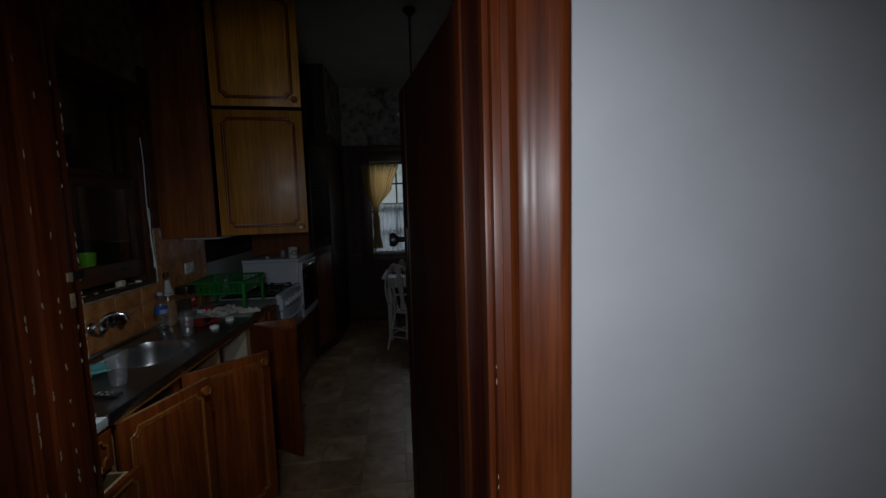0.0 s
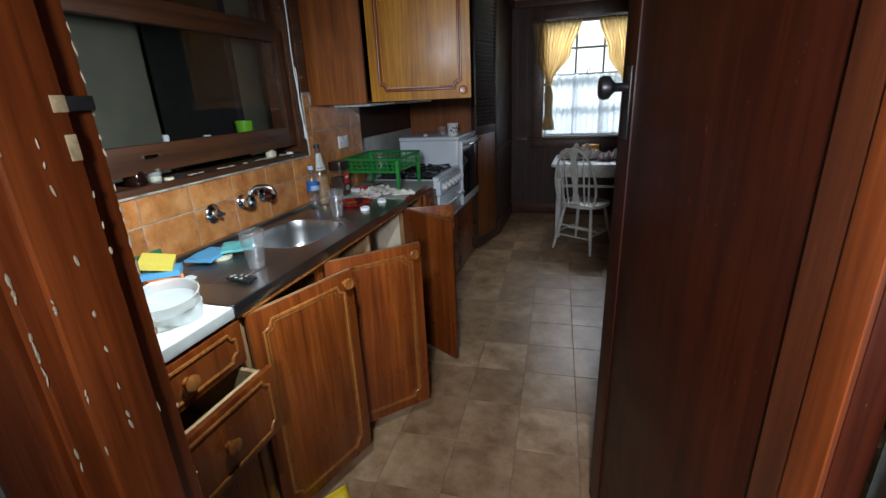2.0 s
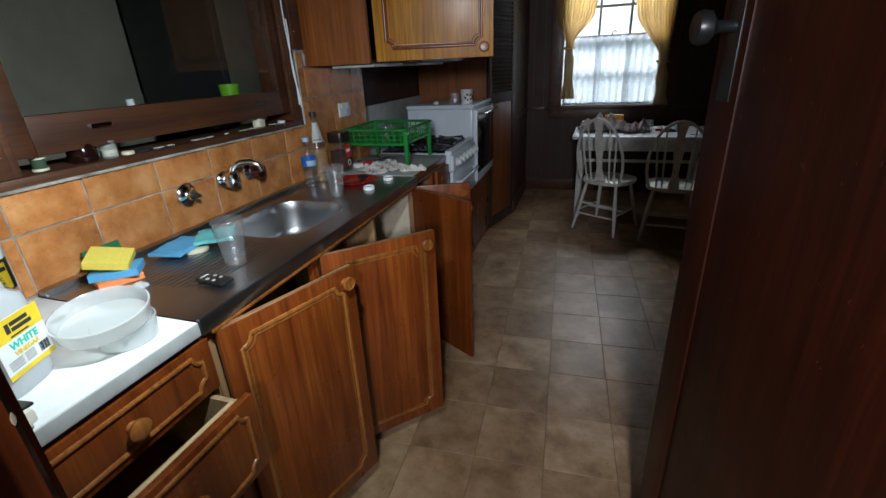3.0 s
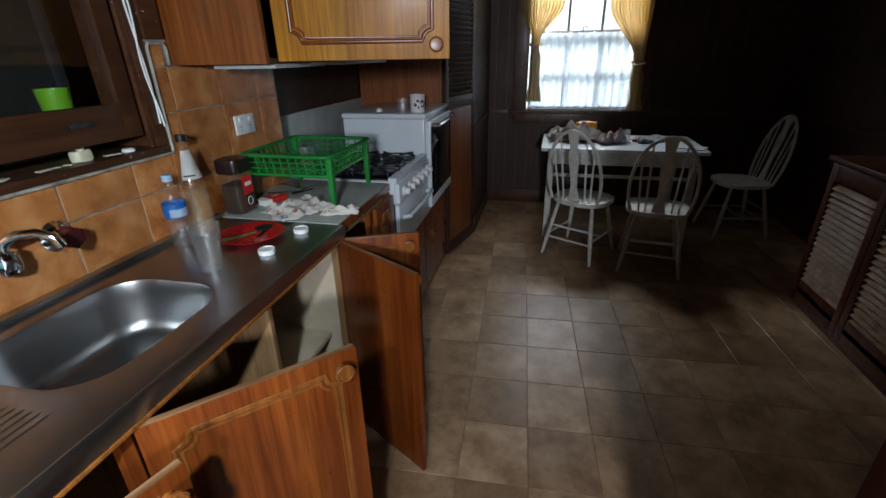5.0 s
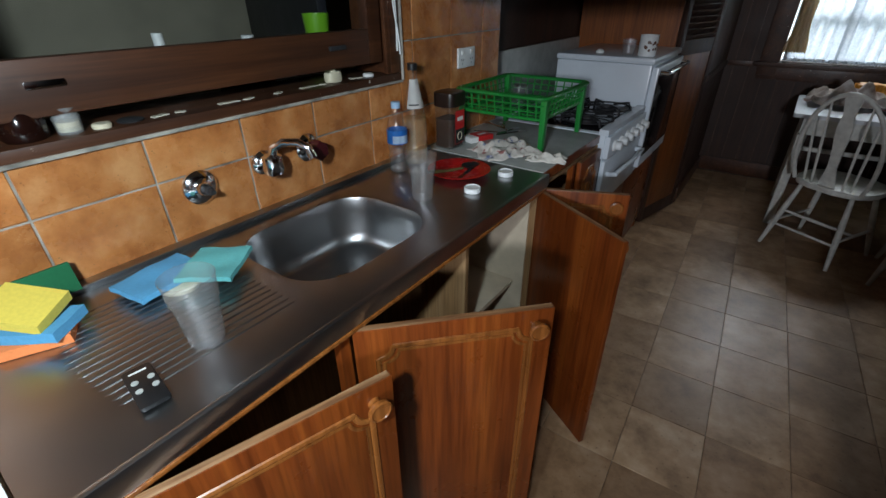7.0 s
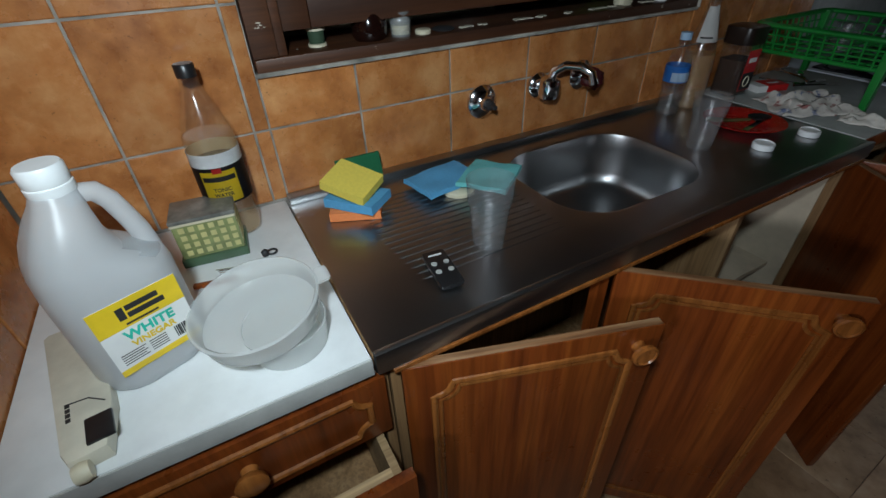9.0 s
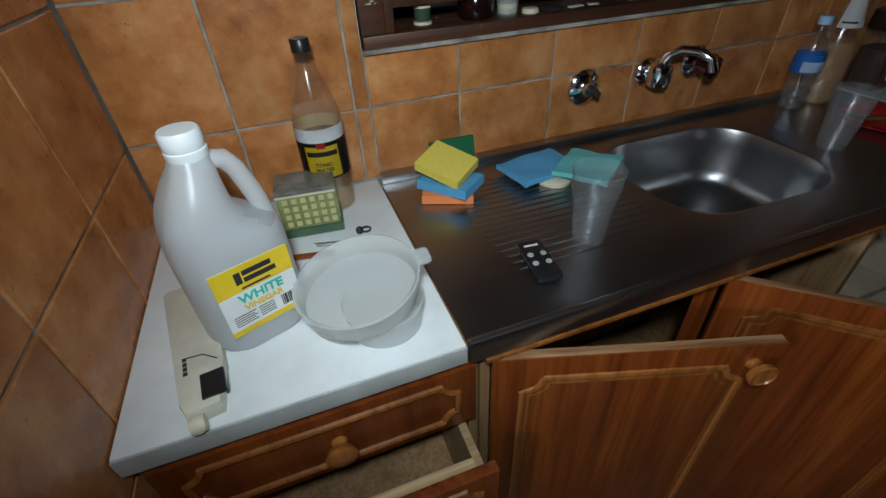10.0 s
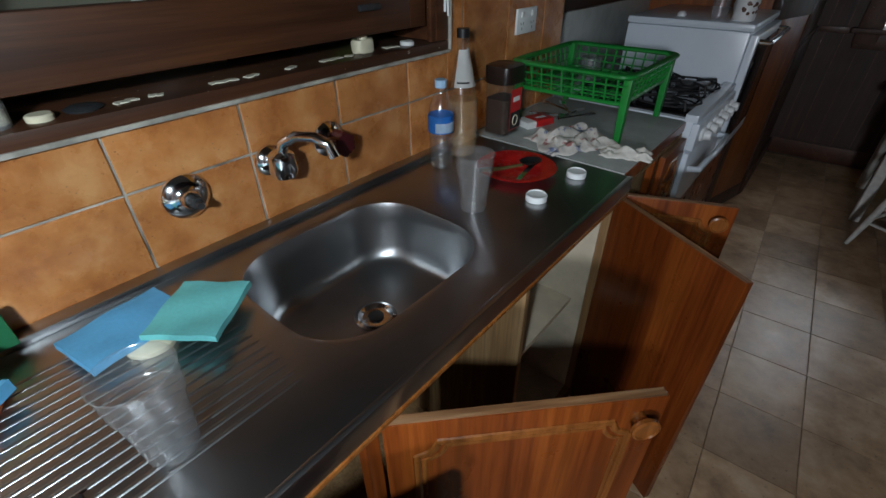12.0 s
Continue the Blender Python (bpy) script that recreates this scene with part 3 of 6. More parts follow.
def sink_top():
    bm = bmesh.new()
    cx, cy = sum(BX) / 2, sum(BY) / 2
    hole = rounded(BX[1] - BX[0], BY[1] - BY[0], 0.11, 8, cx, cy)
    x0, x1, y0, y1 = 0.03, 0.500, 0.026, 1.368
    outer = []
    for x, y in hole:
        dx, dy = x - cx, y - cy
        s = min((((x1 if dx > 0 else x0) - cx) / dx) if abs(dx) > 1e-6 else 9e9, (((y1 if dy > 0 else y0) - cy) / dy) if abs(dy) > 1e-6 else 9e9)
        outer.append([cx + s * dx, cy + s * dy])
    for c in ((x0, y0), (x1, y0), (x1, y1), (x0, y1)):
        k = min(range(len(outer)), key=lambda i: (outer[i][0] - c[0]) ** 2 + (outer[i][1] - c[1]) ** 2)
        outer[k] = list(c)
    grown = [(cx + (x - cx) * 1.06, cy + (y - cy) * 1.05) for x, y in hole]
    loops = [[bm.verts.new((x, y, 0.9)) for x, y in outer], [bm.verts.new((x, y, 0.9)) for x, y in grown]]
    # the bowl, with its rolled rim, steep wall and dished floor
    for f, z in ((1.0, 0.897), (0.985, 0.888), (0.97, 0.86), (0.94, 0.79), (0.90, 0.765), (0.82, 0.753), (0.5, 0.750), (0.16, 0.748)):
        loops.append([bm.verts.new((cx + (x - cx) * f, cy + (y - cy) * f, z)) for x, y in hole])
    n = len(hole)
    for a, b in zip(loops, loops[1:]):
        for k in range(n):
            bm.faces.new((a[k], a[(k + 1) % n], b[(k + 1) % n], b[k]))
    bm.faces.new(loops[-1])
    return bm


top = part("sink_top", sink_top(), M_STEEL, sink)
bm = bmesh.new()
box(bm, 0.494, 0.507, 0.026, 1.368, 0.862, 0.9035, 0.005)
part("front_lip", bm, M_STEEL, sink)
bm = bmesh.new()
box(bm, 0.0, 0.031, 0.026, 1.368, 0.897, 0.916, 0.006)
part("back_upstand", bm, M_STEEL, sink)
bm = bmesh.new()
for k in range(17):
    x = 0.105 + 0.0178 * k
    y0 = 0.13 + 0.02 * abs(k - 8) / 8
    tube([(x, y0, 0.8940), (x, y0 + 0.014, 0.8966), (x, 0.455, 0.8966), (x, 0.47, 0.8940)], 0.0050, 10, bm)
part("drainer_ribs", bm, M_STEEL, sink)
drain = part("drain", lathe([(0.043, 0.0), (0.043, 0.004), (0.036, 0.006), (0.030, 0.002), (0.026, -0.002), (0.0, -0.002)], 32, m=pose(0.25, 0.71, 0.749)), M_CHROME, sink, "chrome drain ring")
part("drain_plug", lathe([(0.016, 0), (0.016, 0.004), (0.0, 0.005)], 20, m=pose(0.25, 0.71, 0.749)), M_BLACK, drain)
part("support_rail", cube(FX + 0.0005, 0.5085, 0.05, 1.355, 0.8535, 0.8615, 0.002), M_TRIM, sink, "timber rail under the steel lip")


# ---- upper cabinet ----
upper = thing("wall_cabinet", (0, 0, 0), "tall brown wall cabinet with a golden door standing open", "cabinet")
UY0, UY1, UX, UZ0, UZ1 = 1.338, 3.06, 0.33, 1.41, 2.95
M_SIDE = wood("cabinet_side_wood", (0.17, 0.048, 0.010), (0.28, 0.085, 0.016), (0.36, 0.12, 0.024), 0.38)
part("side_panel", cube(-0.010, UX, UY0, UY0 + 0.018, UZ0, UZ1, 0.001), M_SIDE, upper)
part("side_panel", cube(-0.09, UX, UY1 - 0.018, UY1, UZ0, UZ1, 0.001), M_SIDE, upper)
# underside takes the dark panelling material, far darker than the sides
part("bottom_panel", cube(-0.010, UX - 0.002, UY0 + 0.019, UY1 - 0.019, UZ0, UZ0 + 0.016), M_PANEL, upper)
part("top_panel", cube(-0.010, UX, UY0 + 0.019, UY1 - 0.019, UZ1 - 0.016, UZ1), M_SIDE, upper)
part("shelf", cube(0.0, UX - 0.03, UY0 + 0.019, UY1 - 0.019, 2.20, 2.216), M_CARC, upper)
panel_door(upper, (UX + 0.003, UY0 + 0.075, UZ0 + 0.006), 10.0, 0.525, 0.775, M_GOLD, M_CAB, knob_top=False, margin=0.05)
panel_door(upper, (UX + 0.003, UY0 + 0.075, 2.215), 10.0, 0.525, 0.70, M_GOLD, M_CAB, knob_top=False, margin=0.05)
panel_door(upper, (UX + 0.003, 1.96, UZ0 + 0.006), 90.0, 0.54, 0.775, M_CAB, M_TRIM, knob_top=False, margin=0.05)
panel_door(upper, (UX + 0.003, 2.51, UZ0 + 0.006), 90.0, 0.54, 0.775, M_CAB, M_TRIM, knob_top=False, margin=0.05)
part("light_strip", cube(0.10, 0.32, 1.40, 1.75, UZ0 - 0.014, UZ0 - 0.001, 0.003), M_GREYLAM, upper, "grey strip under the cabinet")
part("light_strip", cube(0.10, 0.32, 1.95, 2.45, UZ0 - 0.014, UZ0 - 0.001, 0.003), M_GREYLAM, upper, "grey strip under the cabinet")
part("alcove_lining", cube(-0.09, 0.475, 3.062, 3.08, 0.0, 2.2), M_SIDE, upper, "brown board lining the stove alcove")


# ---- stove ----
stove = thing("stove", (0, 0, 0), "old white gas stove with a raised oven beside the hob", "stove")
SY0, SY1, SY2 = 1.915, 2.47, 3.055
SX = 0.505
part("hob_body", cube(0.04, SX, SY0, SY1, 0.56, 0.905, 0.008), M_WHITE, stove)
part("hob_tray", cube(0.06, SX - 0.02, SY0 + 0.02, SY1 - 0.01, 0.905, 0.912, 0.003), M_GLASSBLACK, stove, "dark hob tray")
part("hob_rim", cube(SX - 0.03, SX + 0.012, SY0, SY1, 0.895, 0.922, 0.006), M_WHITE, stove)
bm = bmesh.new()
box(bm, SX - 0.002, SX + 0.022, SY0 + 0.004, SY1, 0.80, 0.894, 0.008)
panel = part("control_panel", bm, M_WHITE, stove)
for k in range(6):
    part("knob", lathe([(0.024, 0), (0.024, 0.008), (0.018, 0.012), (0.016, 0.032), (0.0, 0.034)], 20, m=pose(SX + 0.022, SY0 + 0.07 + 0.085 * k, 0.846, 0, 90, 0)), M_LAM, panel)
grill = part("grill_door", cube(SX - 0.002, SX + 0.016, SY0 + 0.004, SY1 - 0.004, 0.575, 0.79, 0.008), M_WHITE, stove)
part("handle", tube([(SX + 0.016, SY0 + 0.05, 0.72), (SX + 0.05, SY0 + 0.06, 0.725), (SX + 0.06, (SY0 + SY1) / 2, 0.73), (SX + 0.05, SY1 - 0.06, 0.725), (SX + 0.016, SY1 - 0.05, 0.72)], 0.011, 12), M_WHITE, grill)
# black strip imitates the shade of a gap; the body is closed here
part("side_gap", cube(SX - 0.04, SX - 0.003, SY0 - 0.002, SY0 + 0.002, 0.60, 0.80), M_BLACK, stove)
for bx, by in ((0.17, 2.06), (0.17, 2.32), (0.37, 2.06), (0.37, 2.32)):
    bn = part("burner", lathe([(0.045, 0), (0.045, 0.010), (0.030, 0.014), (0.030, 0.020), (0.0, 0.022)], 24, m=pose(bx, by, 0.912)), M_IRON, stove)
    bm = bmesh.new()
    for a in range(4):
        c, s = math.cos(radians(45 + 90 * a)), math.sin(radians(45 + 90 * a))
        tube([(bx + 0.035 * c, by + 0.035 * s, 0.938), (bx + 0.115 * c, by + 0.115 * s, 0.938), (bx + 0.125 * c, by + 0.125 * s, 0.912)], 0.005, 6, bm)
    tube([(bx + 0.115 * math.cos(radians(k * 30)), by + 0.115 * math.sin(radians(k * 30)), 0.926) for k in range(12)], 0.004, 6, bm, True)
    part("trivet", bm, M_IRON, bn)
part("oven_body", cube(0.03, SX, SY1 + 0.002, SY2, 0.56, 1.105, 0.008), M_WHITE, stove)
part("oven_top", cube(0.025, SX + 0.012, SY1 - 0.006, SY2 + 0.004, 1.105, 1.135, 0.012), M_WHITE, stove)
od = part("oven_door", cube(SX + 0.001, SX + 0.03, SY1 + 0.02, SY2 - 0.005, 0.60, 1.095, 0.006), M_WHITE, stove)
part("oven_glass", cube(SX + 0.0295, SX + 0.033, SY1 + 0.035, SY2 - 0.03, 0.66, 1.06, 0.004), M_GLASSBLACK, od, "dark oven window")
part("oven_handle", tube([(SX + 0.03, SY1 + 0.06, 1.068), (SX + 0.065, SY1 + 0.06, 1.068), (SX + 0.07, SY1 + 0.08, 1.068), (SX + 0.07, SY2 - 0.07, 1.068), (SX + 0.065, SY2 - 0.05, 1.068), (SX + 0.03, SY2 - 0.05, 1.068)], 0.010, 12), M_CHROME, od)
part("splash_plate", cube(-0.098, -0.08, SY0 - 0.01, 3.06, 0.86, 1.17, 0.004), M_GREYLAM, stove, "grey splash plate")
part("splash_foot", cube(-0.08, 0.04, SY0, 3.05, 0.86, 0.90, 0.006), M_WHITE, stove)
base = thing("plinth_cabinet", (0, 0, 0), "brown timber plinth cabinet under the stove", "cabinet")
part("body", cube(0.0, 0.47, 1.915, 3.055, 0.0, 0.558, 0.003), M_SIDE, base)
part("front_panel", cube(0.471, 0.49, 1.925, 2.46, 0.08, 0.55, 0.003), M_CAB, base)
part("front_panel", cube(0.471, 0.49, 2.47, 3.05, 0.08, 0.55, 0.003), M_CAB, base)


# ---- pantry with louvred doors ----
def louvre_door(parent, at, rz, w, h, split, side, mat, slat_mat, pitch=0.032):
    ob = part("louvre_frame", cube(0, 0.045, 0, 0.028, 0, h, 0.002), mat, parent)
    ob.matrix_basis = pose(*at, 0, 0, rz)
    part("stile", cube(w - 0.045, w, 0, 0.028, 0, h, 0.002), mat, ob)
    for z0, z1 in ((0, 0.09), (split - 0.04, split + 0.04), (h - 0.09, h)):
        part("rail", cube(0.0455, w - 0.0455, 0.001, 0.027, z0, z1, 0.002), mat, ob)
    me = None
    z = split + 0.05
    while z < h - 0.10:
        if me is None:
            s = part("slat", cube(0.046, w - 0.046, -0.003, 0.003, -0.019, 0.019, 0.001, pose(0, 0, 0, 38 * side, 0, 0)), slat_mat, ob)
            me = s.data
        else:
            s = new("slat", me)
            s.parent = ob
        s.matrix_basis = pose(0, 0.014, z)
        z += pitch
    return ob


pantry = thing("pantry", (0, 0, 0), "tall dark timber pantry with a louvred door", "cupboard")
part("body", cube(-0.098, 0.47, 3.084, 3.598, 0, 2.95, 0.003), M_PANEL, pantry)
pd = louvre_door(pantry, (0.495, 3.10, 0.02), 75.5, 0.49, 2.3, 1.10, 1, M_PANEL, M_PANEL)
part("lower_panel", cube(0.0455, 0.49 - 0.0455, 0.006, 0.022, 0.0905, 1.0595, 0.001), M_SIDE, pd)
low = thing("louvred_cupboard", (0, 0, 0), "dark low cupboard with white-edged louvred doors", "cupboard")
part("body", cube(2.715, 3.275, 1.905, 2.815, 0.0, 0.875, 0.004), M_STILE, low)
part("top_board", cube(2.66, 3.277, 1.903, 2.835, 0.876, 0.90, 0.005), M_STILE, low)
louvre_door(low, (2.682, 2.813, 0.05), -90, 0.45, 0.815, 0.10, -1, M_STILE, M_CARC)
louvre_door(low, (2.682, 2.358, 0.05), -90, 0.45, 0.815, 0.10, -1, M_STILE, M_CARC)


# ---- dining window ----
win = new("window_1")
tagged(win, "dark-framed sash window with small panes, bright daylight outside", "window", "", "structure")
M_SASH = plain("grey_white_sash_paint", (0.20, 0.21, 0.22), 0.5, vary=0.1)
for name, x0, x1, z0, z1 in (("casing", WX0 - 0.13, WX0 - 0.001, WZ0 - 0.10, WZ1 + 0.12), ("casing", WX1 + 0.001, WX1 + 0.13, WZ0 - 0.10, WZ1 + 0.12),
                             ("casing_head", WX0, WX1, WZ1 + 0.001, WZ1 + 0.12)):
    part(name, cube(x0, x1, 4.604, 4.628, z0, z1, 0.004), M_FRAME, win)
part("window_sill", cube(WX0 - 0.16, WX1 + 0.16, 4.565, 4.64, WZ0 - 0.035, WZ0 - 0.002, 0.006), M_FRAME, win, "dark timber sill")
part("apron", cube(WX0 - 0.12, WX1 + 0.12, 4.61, 4.628, WZ0 - 0.13, WZ0 - 0.036, 0.004), M_FRAME, win)


def sash(y, z0, z1):
    x0, x1 = WX0 + 0.012, WX1 - 0.012
    s = part("window_frame", cube(x0, x0 + 0.035, y, y + 0.03, z0, z1, 0.002), M_SASH, win)
    part("stile", cube(x1 - 0.035, x1, y, y + 0.03, z0, z1, 0.002), M_SASH, s)
    part("rail", cube(x0 + 0.0355, x1 - 0.0355, y, y + 0.03, z0, z0 + 0.035, 0.002), M_SASH, s)
    part("rail", cube(x0 + 0.0355, x1 - 0.0355, y, y + 0.03, z1 - 0.035, z1, 0.002), M_SASH, s)
    a, b = x0 + 0.036, x1 - 0.036
    zm = (z0 + z1) / 2
    for k in (1, 2):
        x = a + (b - a) * k / 3
        part("glazing_bar", cube(x - 0.012, x + 0.012, y + 0.002, y + 0.028, z0 + 0.0355, z1 - 0.0355), M_SASH, s)
    for k in range(3):
        xa, xb = a + (b - a) * k / 3 + 0.0125, a + (b - a) * (k + 1) / 3 - 0.0125
        part("glazing_bar", cube(xa, xb, y + 0.002, y + 0.028, zm - 0.012, zm + 0.012), M_SASH, s)
        for za, zb in ((z0 + 0.036, zm - 0.0125), (zm + 0.0125, z1 - 0.036)):
            p = part("pane", cube(xa, xb, y + 0.013, y + 0.016, za, zb), M_GLASS, s)
            p.visible_shadow = False
    return s


sash(4.68, WZ0 + 0.004, 1.605)
sash(4.715, 1.575, WZ1 - 0.004)
part("sash_latch", tube([(1.43, 4.678, 1.607), (1.43, 4.665, 1.63), (1.45, 4.66, 1.64), (1.47, 4.665, 1.625)], 0.006, 8), M_BLACK, win)

# what lies outside: pale overcast distance with a hint of foliage
m, t, b = tree("outside_distance")
t.nodes.remove(b)
em = t.nodes.new("ShaderNodeEmission")
leaf_n = noise_tex(t, 2.2, 8, 0.7)
t.links.new(ramp(t, leaf_n, [(0.38, (0.42, 0.56, 0.56)), (0.5, (0.80, 0.93, 1.0)), (0.65, (0.93, 0.98, 1.0))]), em.inputs[0])
em.inputs[1].default_value = 1.7
t.links.new(em.outputs[0], t.nodes["Material Output"].inputs[0])
setting("backdrop", cube(-2.5, 5.5, 8.2, 8.25, -1.0, 6.0), m, "pale overcast garden outside the window", "backdrop")
setting("ground", cube(-60, 60, 5.14, 120, -0.6, -0.3), plain("garden_ground", (0.09, 0.11, 0.05), 0.9, vary=0.3, scale=2), "grassy ground outside", "ground")


def hanging(name, rows, material, parent_thing, folds=9, depth=0.022, y=4.58, cols=60):
    """Gathered cloth: rows of (z, left, right); folds ripple in depth."""
    bm = bmesh.new()
    grid = []
    for z, xa, xb in rows:
        line = []
        for c in range(cols + 1):
            u = c / cols
            d = depth * min(1, (xb - xa) / 0.25 + 0.25)
            ph = 2 * math.pi * folds * u
            line.append(bm.verts.new((xa + (xb - xa) * u, y + d * math.sin(ph + 0.6 * math.sin(3 * u)) + 0.3 * d * math.sin(2.3 * ph + z * 3), z + 0.004 * math.sin(ph * 0.7))))
        grid.append(line)
    for a, b in zip(grid, grid[1:]):
        for c in range(cols):
            bm.faces.new((a[c], a[c + 1], b[c + 1], b[c]))
    ob = part(name, bm, material, parent_thing)
    mod = ob.modifiers.new("thick", "SOLIDIFY")
    mod.thickness = 0.0012
    return ob


M_CURT = cloth("yellow_curtain", [(0.3, (0.76, 0.60, 0.29)), (0.7, (0.90, 0.79, 0.52))], 40, (1, 1, 0.15), 0.62, 0.16)
M_LACE = cloth("white_lace", [(0.35, (0.70, 0.74, 0.78)), (0.65, (0.86, 0.88, 0.9))], 60, (1, 1, 1), 0.75)


def lerp_rows(keys, n=10):
    out = []
    for (z0, a0, b0), (z1, a1, b1) in zip(keys, keys[1:]):
        for k in range(n):
            u = k / n
            s = u * u * (3 - 2 * u)
            out.append((z0 + (z1 - z0) * u, a0 + (a1 - a0) * s, b0 + (b1 - b0) * s))
    return out + [keys[-1]]


for xs, tie in ((((2.135, 0.84, 1.35), (1.82, 0.875, 1.25), (1.52, 0.985, 1.055), (1.47, 0.99, 1.05), (1.38, 0.975, 1.075), (1.22, 0.985, 1.07), (1.0, 0.955, 1.10)), 1.02),
                (((2.135, 1.52, 2.0), (1.80, 1.63, 1.985), (1.36, 1.88, 1.965), (1.30, 1.885, 1.96), (1.18, 1.875, 1.985), (1.05, 1.89, 1.985), (0.93, 1.87, 2.01)), 1.92)):
    cu = thing("curtain", (0, 0, 0), "sheer yellow curtain gathered by a tie beside the window", "curtain", "curtains at the window")
    hanging("cloth", lerp_rows(xs), M_CURT, cu, 13, 0.026, cols=110)
    zt = 1.495 if tie < 1.5 else 1.33
    part("tie", tube([(tie + 0.05 * math.cos(a * math.pi / 8), 4.58 + 0.03 * math.sin(a * math.pi / 8), zt + 0.008 * math.sin(a)) for a in range(16)], 0.012, 8, closed=True), M_CURT, cu, "knotted cloth tie")
rod = thing("curtain_rod", (0, 0, 0), "thin dark curtain rod over the window", "curtain rod")
part("rod", tube([(0.80, 4.58, 2.14), (2.06, 4.58, 2.14)], 0.008, 10), M_FRAME, rod)
part("bracket", cube(0.81, 0.825, 4.58, 4.604, 2.125, 2.155, 0.002), M_FRAME, rod)
part("bracket", cube(2.035, 2.05, 4.58, 4.604, 2.125, 2.155, 0.002), M_FRAME, rod)
lace = thing("lace_curtain", (0, 0, 0), "white lace curtain across the lower window sash", "curtain")
hanging("cloth", [(1.59 - 0.06 * k, WX0 + 0.015, WX1 - 0.015) for k in range(11)] + [(0.955, WX0 + 0.012, WX1 - 0.012), (0.936, WX0 + 0.01, WX1 - 0.01)], M_LACE, lace, 13, 0.012, 4.652, 110)
part("frill", tube([(WX0 + 0.02 + 0.0094 * k, 4.642 + 0.008 * math.sin(k * 1.7), 0.944 + 0.006 * math.sin(k * 2.9)) for k in range(100)], 0.011, 6), M_LACE, lace, "gathered lace frill")
part("wire", tube([(WX0 + 0.005, 4.652, 1.592), (WX1 - 0.005, 4.652, 1.592)], 0.004, 8), M_SASH, lace)

# picture rail, papered frieze, dado rail and skirting
M_PAPER = cloth("frieze_paper", [(0.35, (0.12, 0.10, 0.085)), (0.5, (0.30, 0.28, 0.25)), (0.65, (0.40, 0.38, 0.34))], 9)
bm = bmesh.new()
box(bm, 0.605, 3.275, 4.624, 4.629, 2.38, CEIL - 0.002)
box(bm, 0.601, 0.606, 3.63, 4.623, 2.38, CEIL - 0.002)
setting("wallpaper_frieze", bm, M_PAPER, "faded floral paper frieze above the picture rail", "wallpaper")
bm = bmesh.new()
for z0, z1, d in ((2.30, 2.375, 0.035), (0.88, 0.92, 0.016), (0.0, 0.12, 0.018)):
    xs = ((0.622, 3.278),) if z0 != 0.88 else ((0.622, WX0 - 0.17), (WX1 + 0.17, 3.278))
    for xa, xb in xs:
        box(bm, xa, xb, 4.629 - d, 4.629, z0, z1, 0.004)
    box(bm, 0.601, 0.601 + d, 3.64, 4.58, z0, z1, 0.004)
    box(bm, 3.279 - d, 3.279, 1.95, 4.58, z0, z1, 0.004)
setting("trim", bm, M_FRAME, "dark timber picture rail, dado rail and skirting", "trim")
bm = bmesh.new()
for k in range(24):
    x = 0.66 + 0.11 * k
    if not WX0 - 0.15 < x < WX1 + 0.15:
        box(bm, x, x + 0.005, 4.625, 4.6315, 0.125, 2.295)
    elif k:
        box(bm, x, x + 0.005, 4.625, 4.6315, 0.125, 0.78)
setting("panel_battens", bm, M_FRAME, "thin upright battens on the panelled wall", "trim")

lamp = thing("pendant_lamp", (1.56, 2.25, CEIL), "dark rod pendant lamp with a glass shade under the ceiling", "lamp")
part("ceiling_rose", lathe([(0.05, 0.0), (0.05, -0.02), (0.02, -0.05), (0.012, -0.055)], 24), M_BLACK, lamp)
part("rod", lathe([(0.007, -0.05), (0.007, -0.74)], 12), M_BLACK, lamp)
part("shade", lathe([(0.03, -0.72), (0.09, -0.74), (0.12, -0.80), (0.125, -0.82), (0.118, -0.82), (0.085, -0.75), (0.03, -0.73)], 32, caps=False), clear("frosted_shade", (0.7, 0.72, 0.72), 0.4), lamp, "cloudy glass shade")
part("finial", lathe([(0.01, -0.92), (0.02, -0.90), (0.018, -0.86), (0.008, -0.74)], 16), M_BLACK, lamp)


# ---- sash window over the sink and the room beyond ----
hatch = new("window_2")
hatch.matrix_basis = pose(0, 0, 0.008)
tagged(hatch, "dark timber sash window over the sink, pushed slightly open", "window", "", "structure")
M_SASHW = wood("sash_wood", (0.036, 0.012, 0.005), (0.066, 0.023, 0.009), (0.105, 0.039, 0.016), 0.42, along="y")
part("window_sill", cube(-0.20, 0.006, 0.034, 1.246, 1.151, 1.176, 0.003), M_FRAME, hatch, "worn dark timber sill")
part("sill_bead", cube(0.004, 0.010, 0.030, 1.25, 1.146, 1.154, 0.0015), M_GROUT, hatch, "pale bead along the sill")
part("lining", cube(-0.16, 0.004, 0.033, 0.078, 1.177, 2.296, 0.002), M_FRAME, hatch)
part("lining", cube(-0.16, 0.004, 1.202, 1.247, 1.177, 2.296, 0.002), M_FRAME, hatch)
part("lining_head", cube(-0.16, 0.004, 0.079, 1.201, 2.22, 2.296, 0.002), M_FRAME, hatch)
part("parting_bead", cube(-0.012, 0.002, 0.0785, 0.095, 1.177, 2.219, 0.002), M_FRAME, hatch)
part("parting_bead", cube(-0.012, 0.002, 1.185, 1.2015, 1.177, 2.219, 0.002), M_FRAME, hatch)
part("side_board", cube(-0.012, 0.012, 1.2505, 1.322, 1.475, 2.40, 0.004), M_FRAME, hatch, "dark board between window and cabinet")


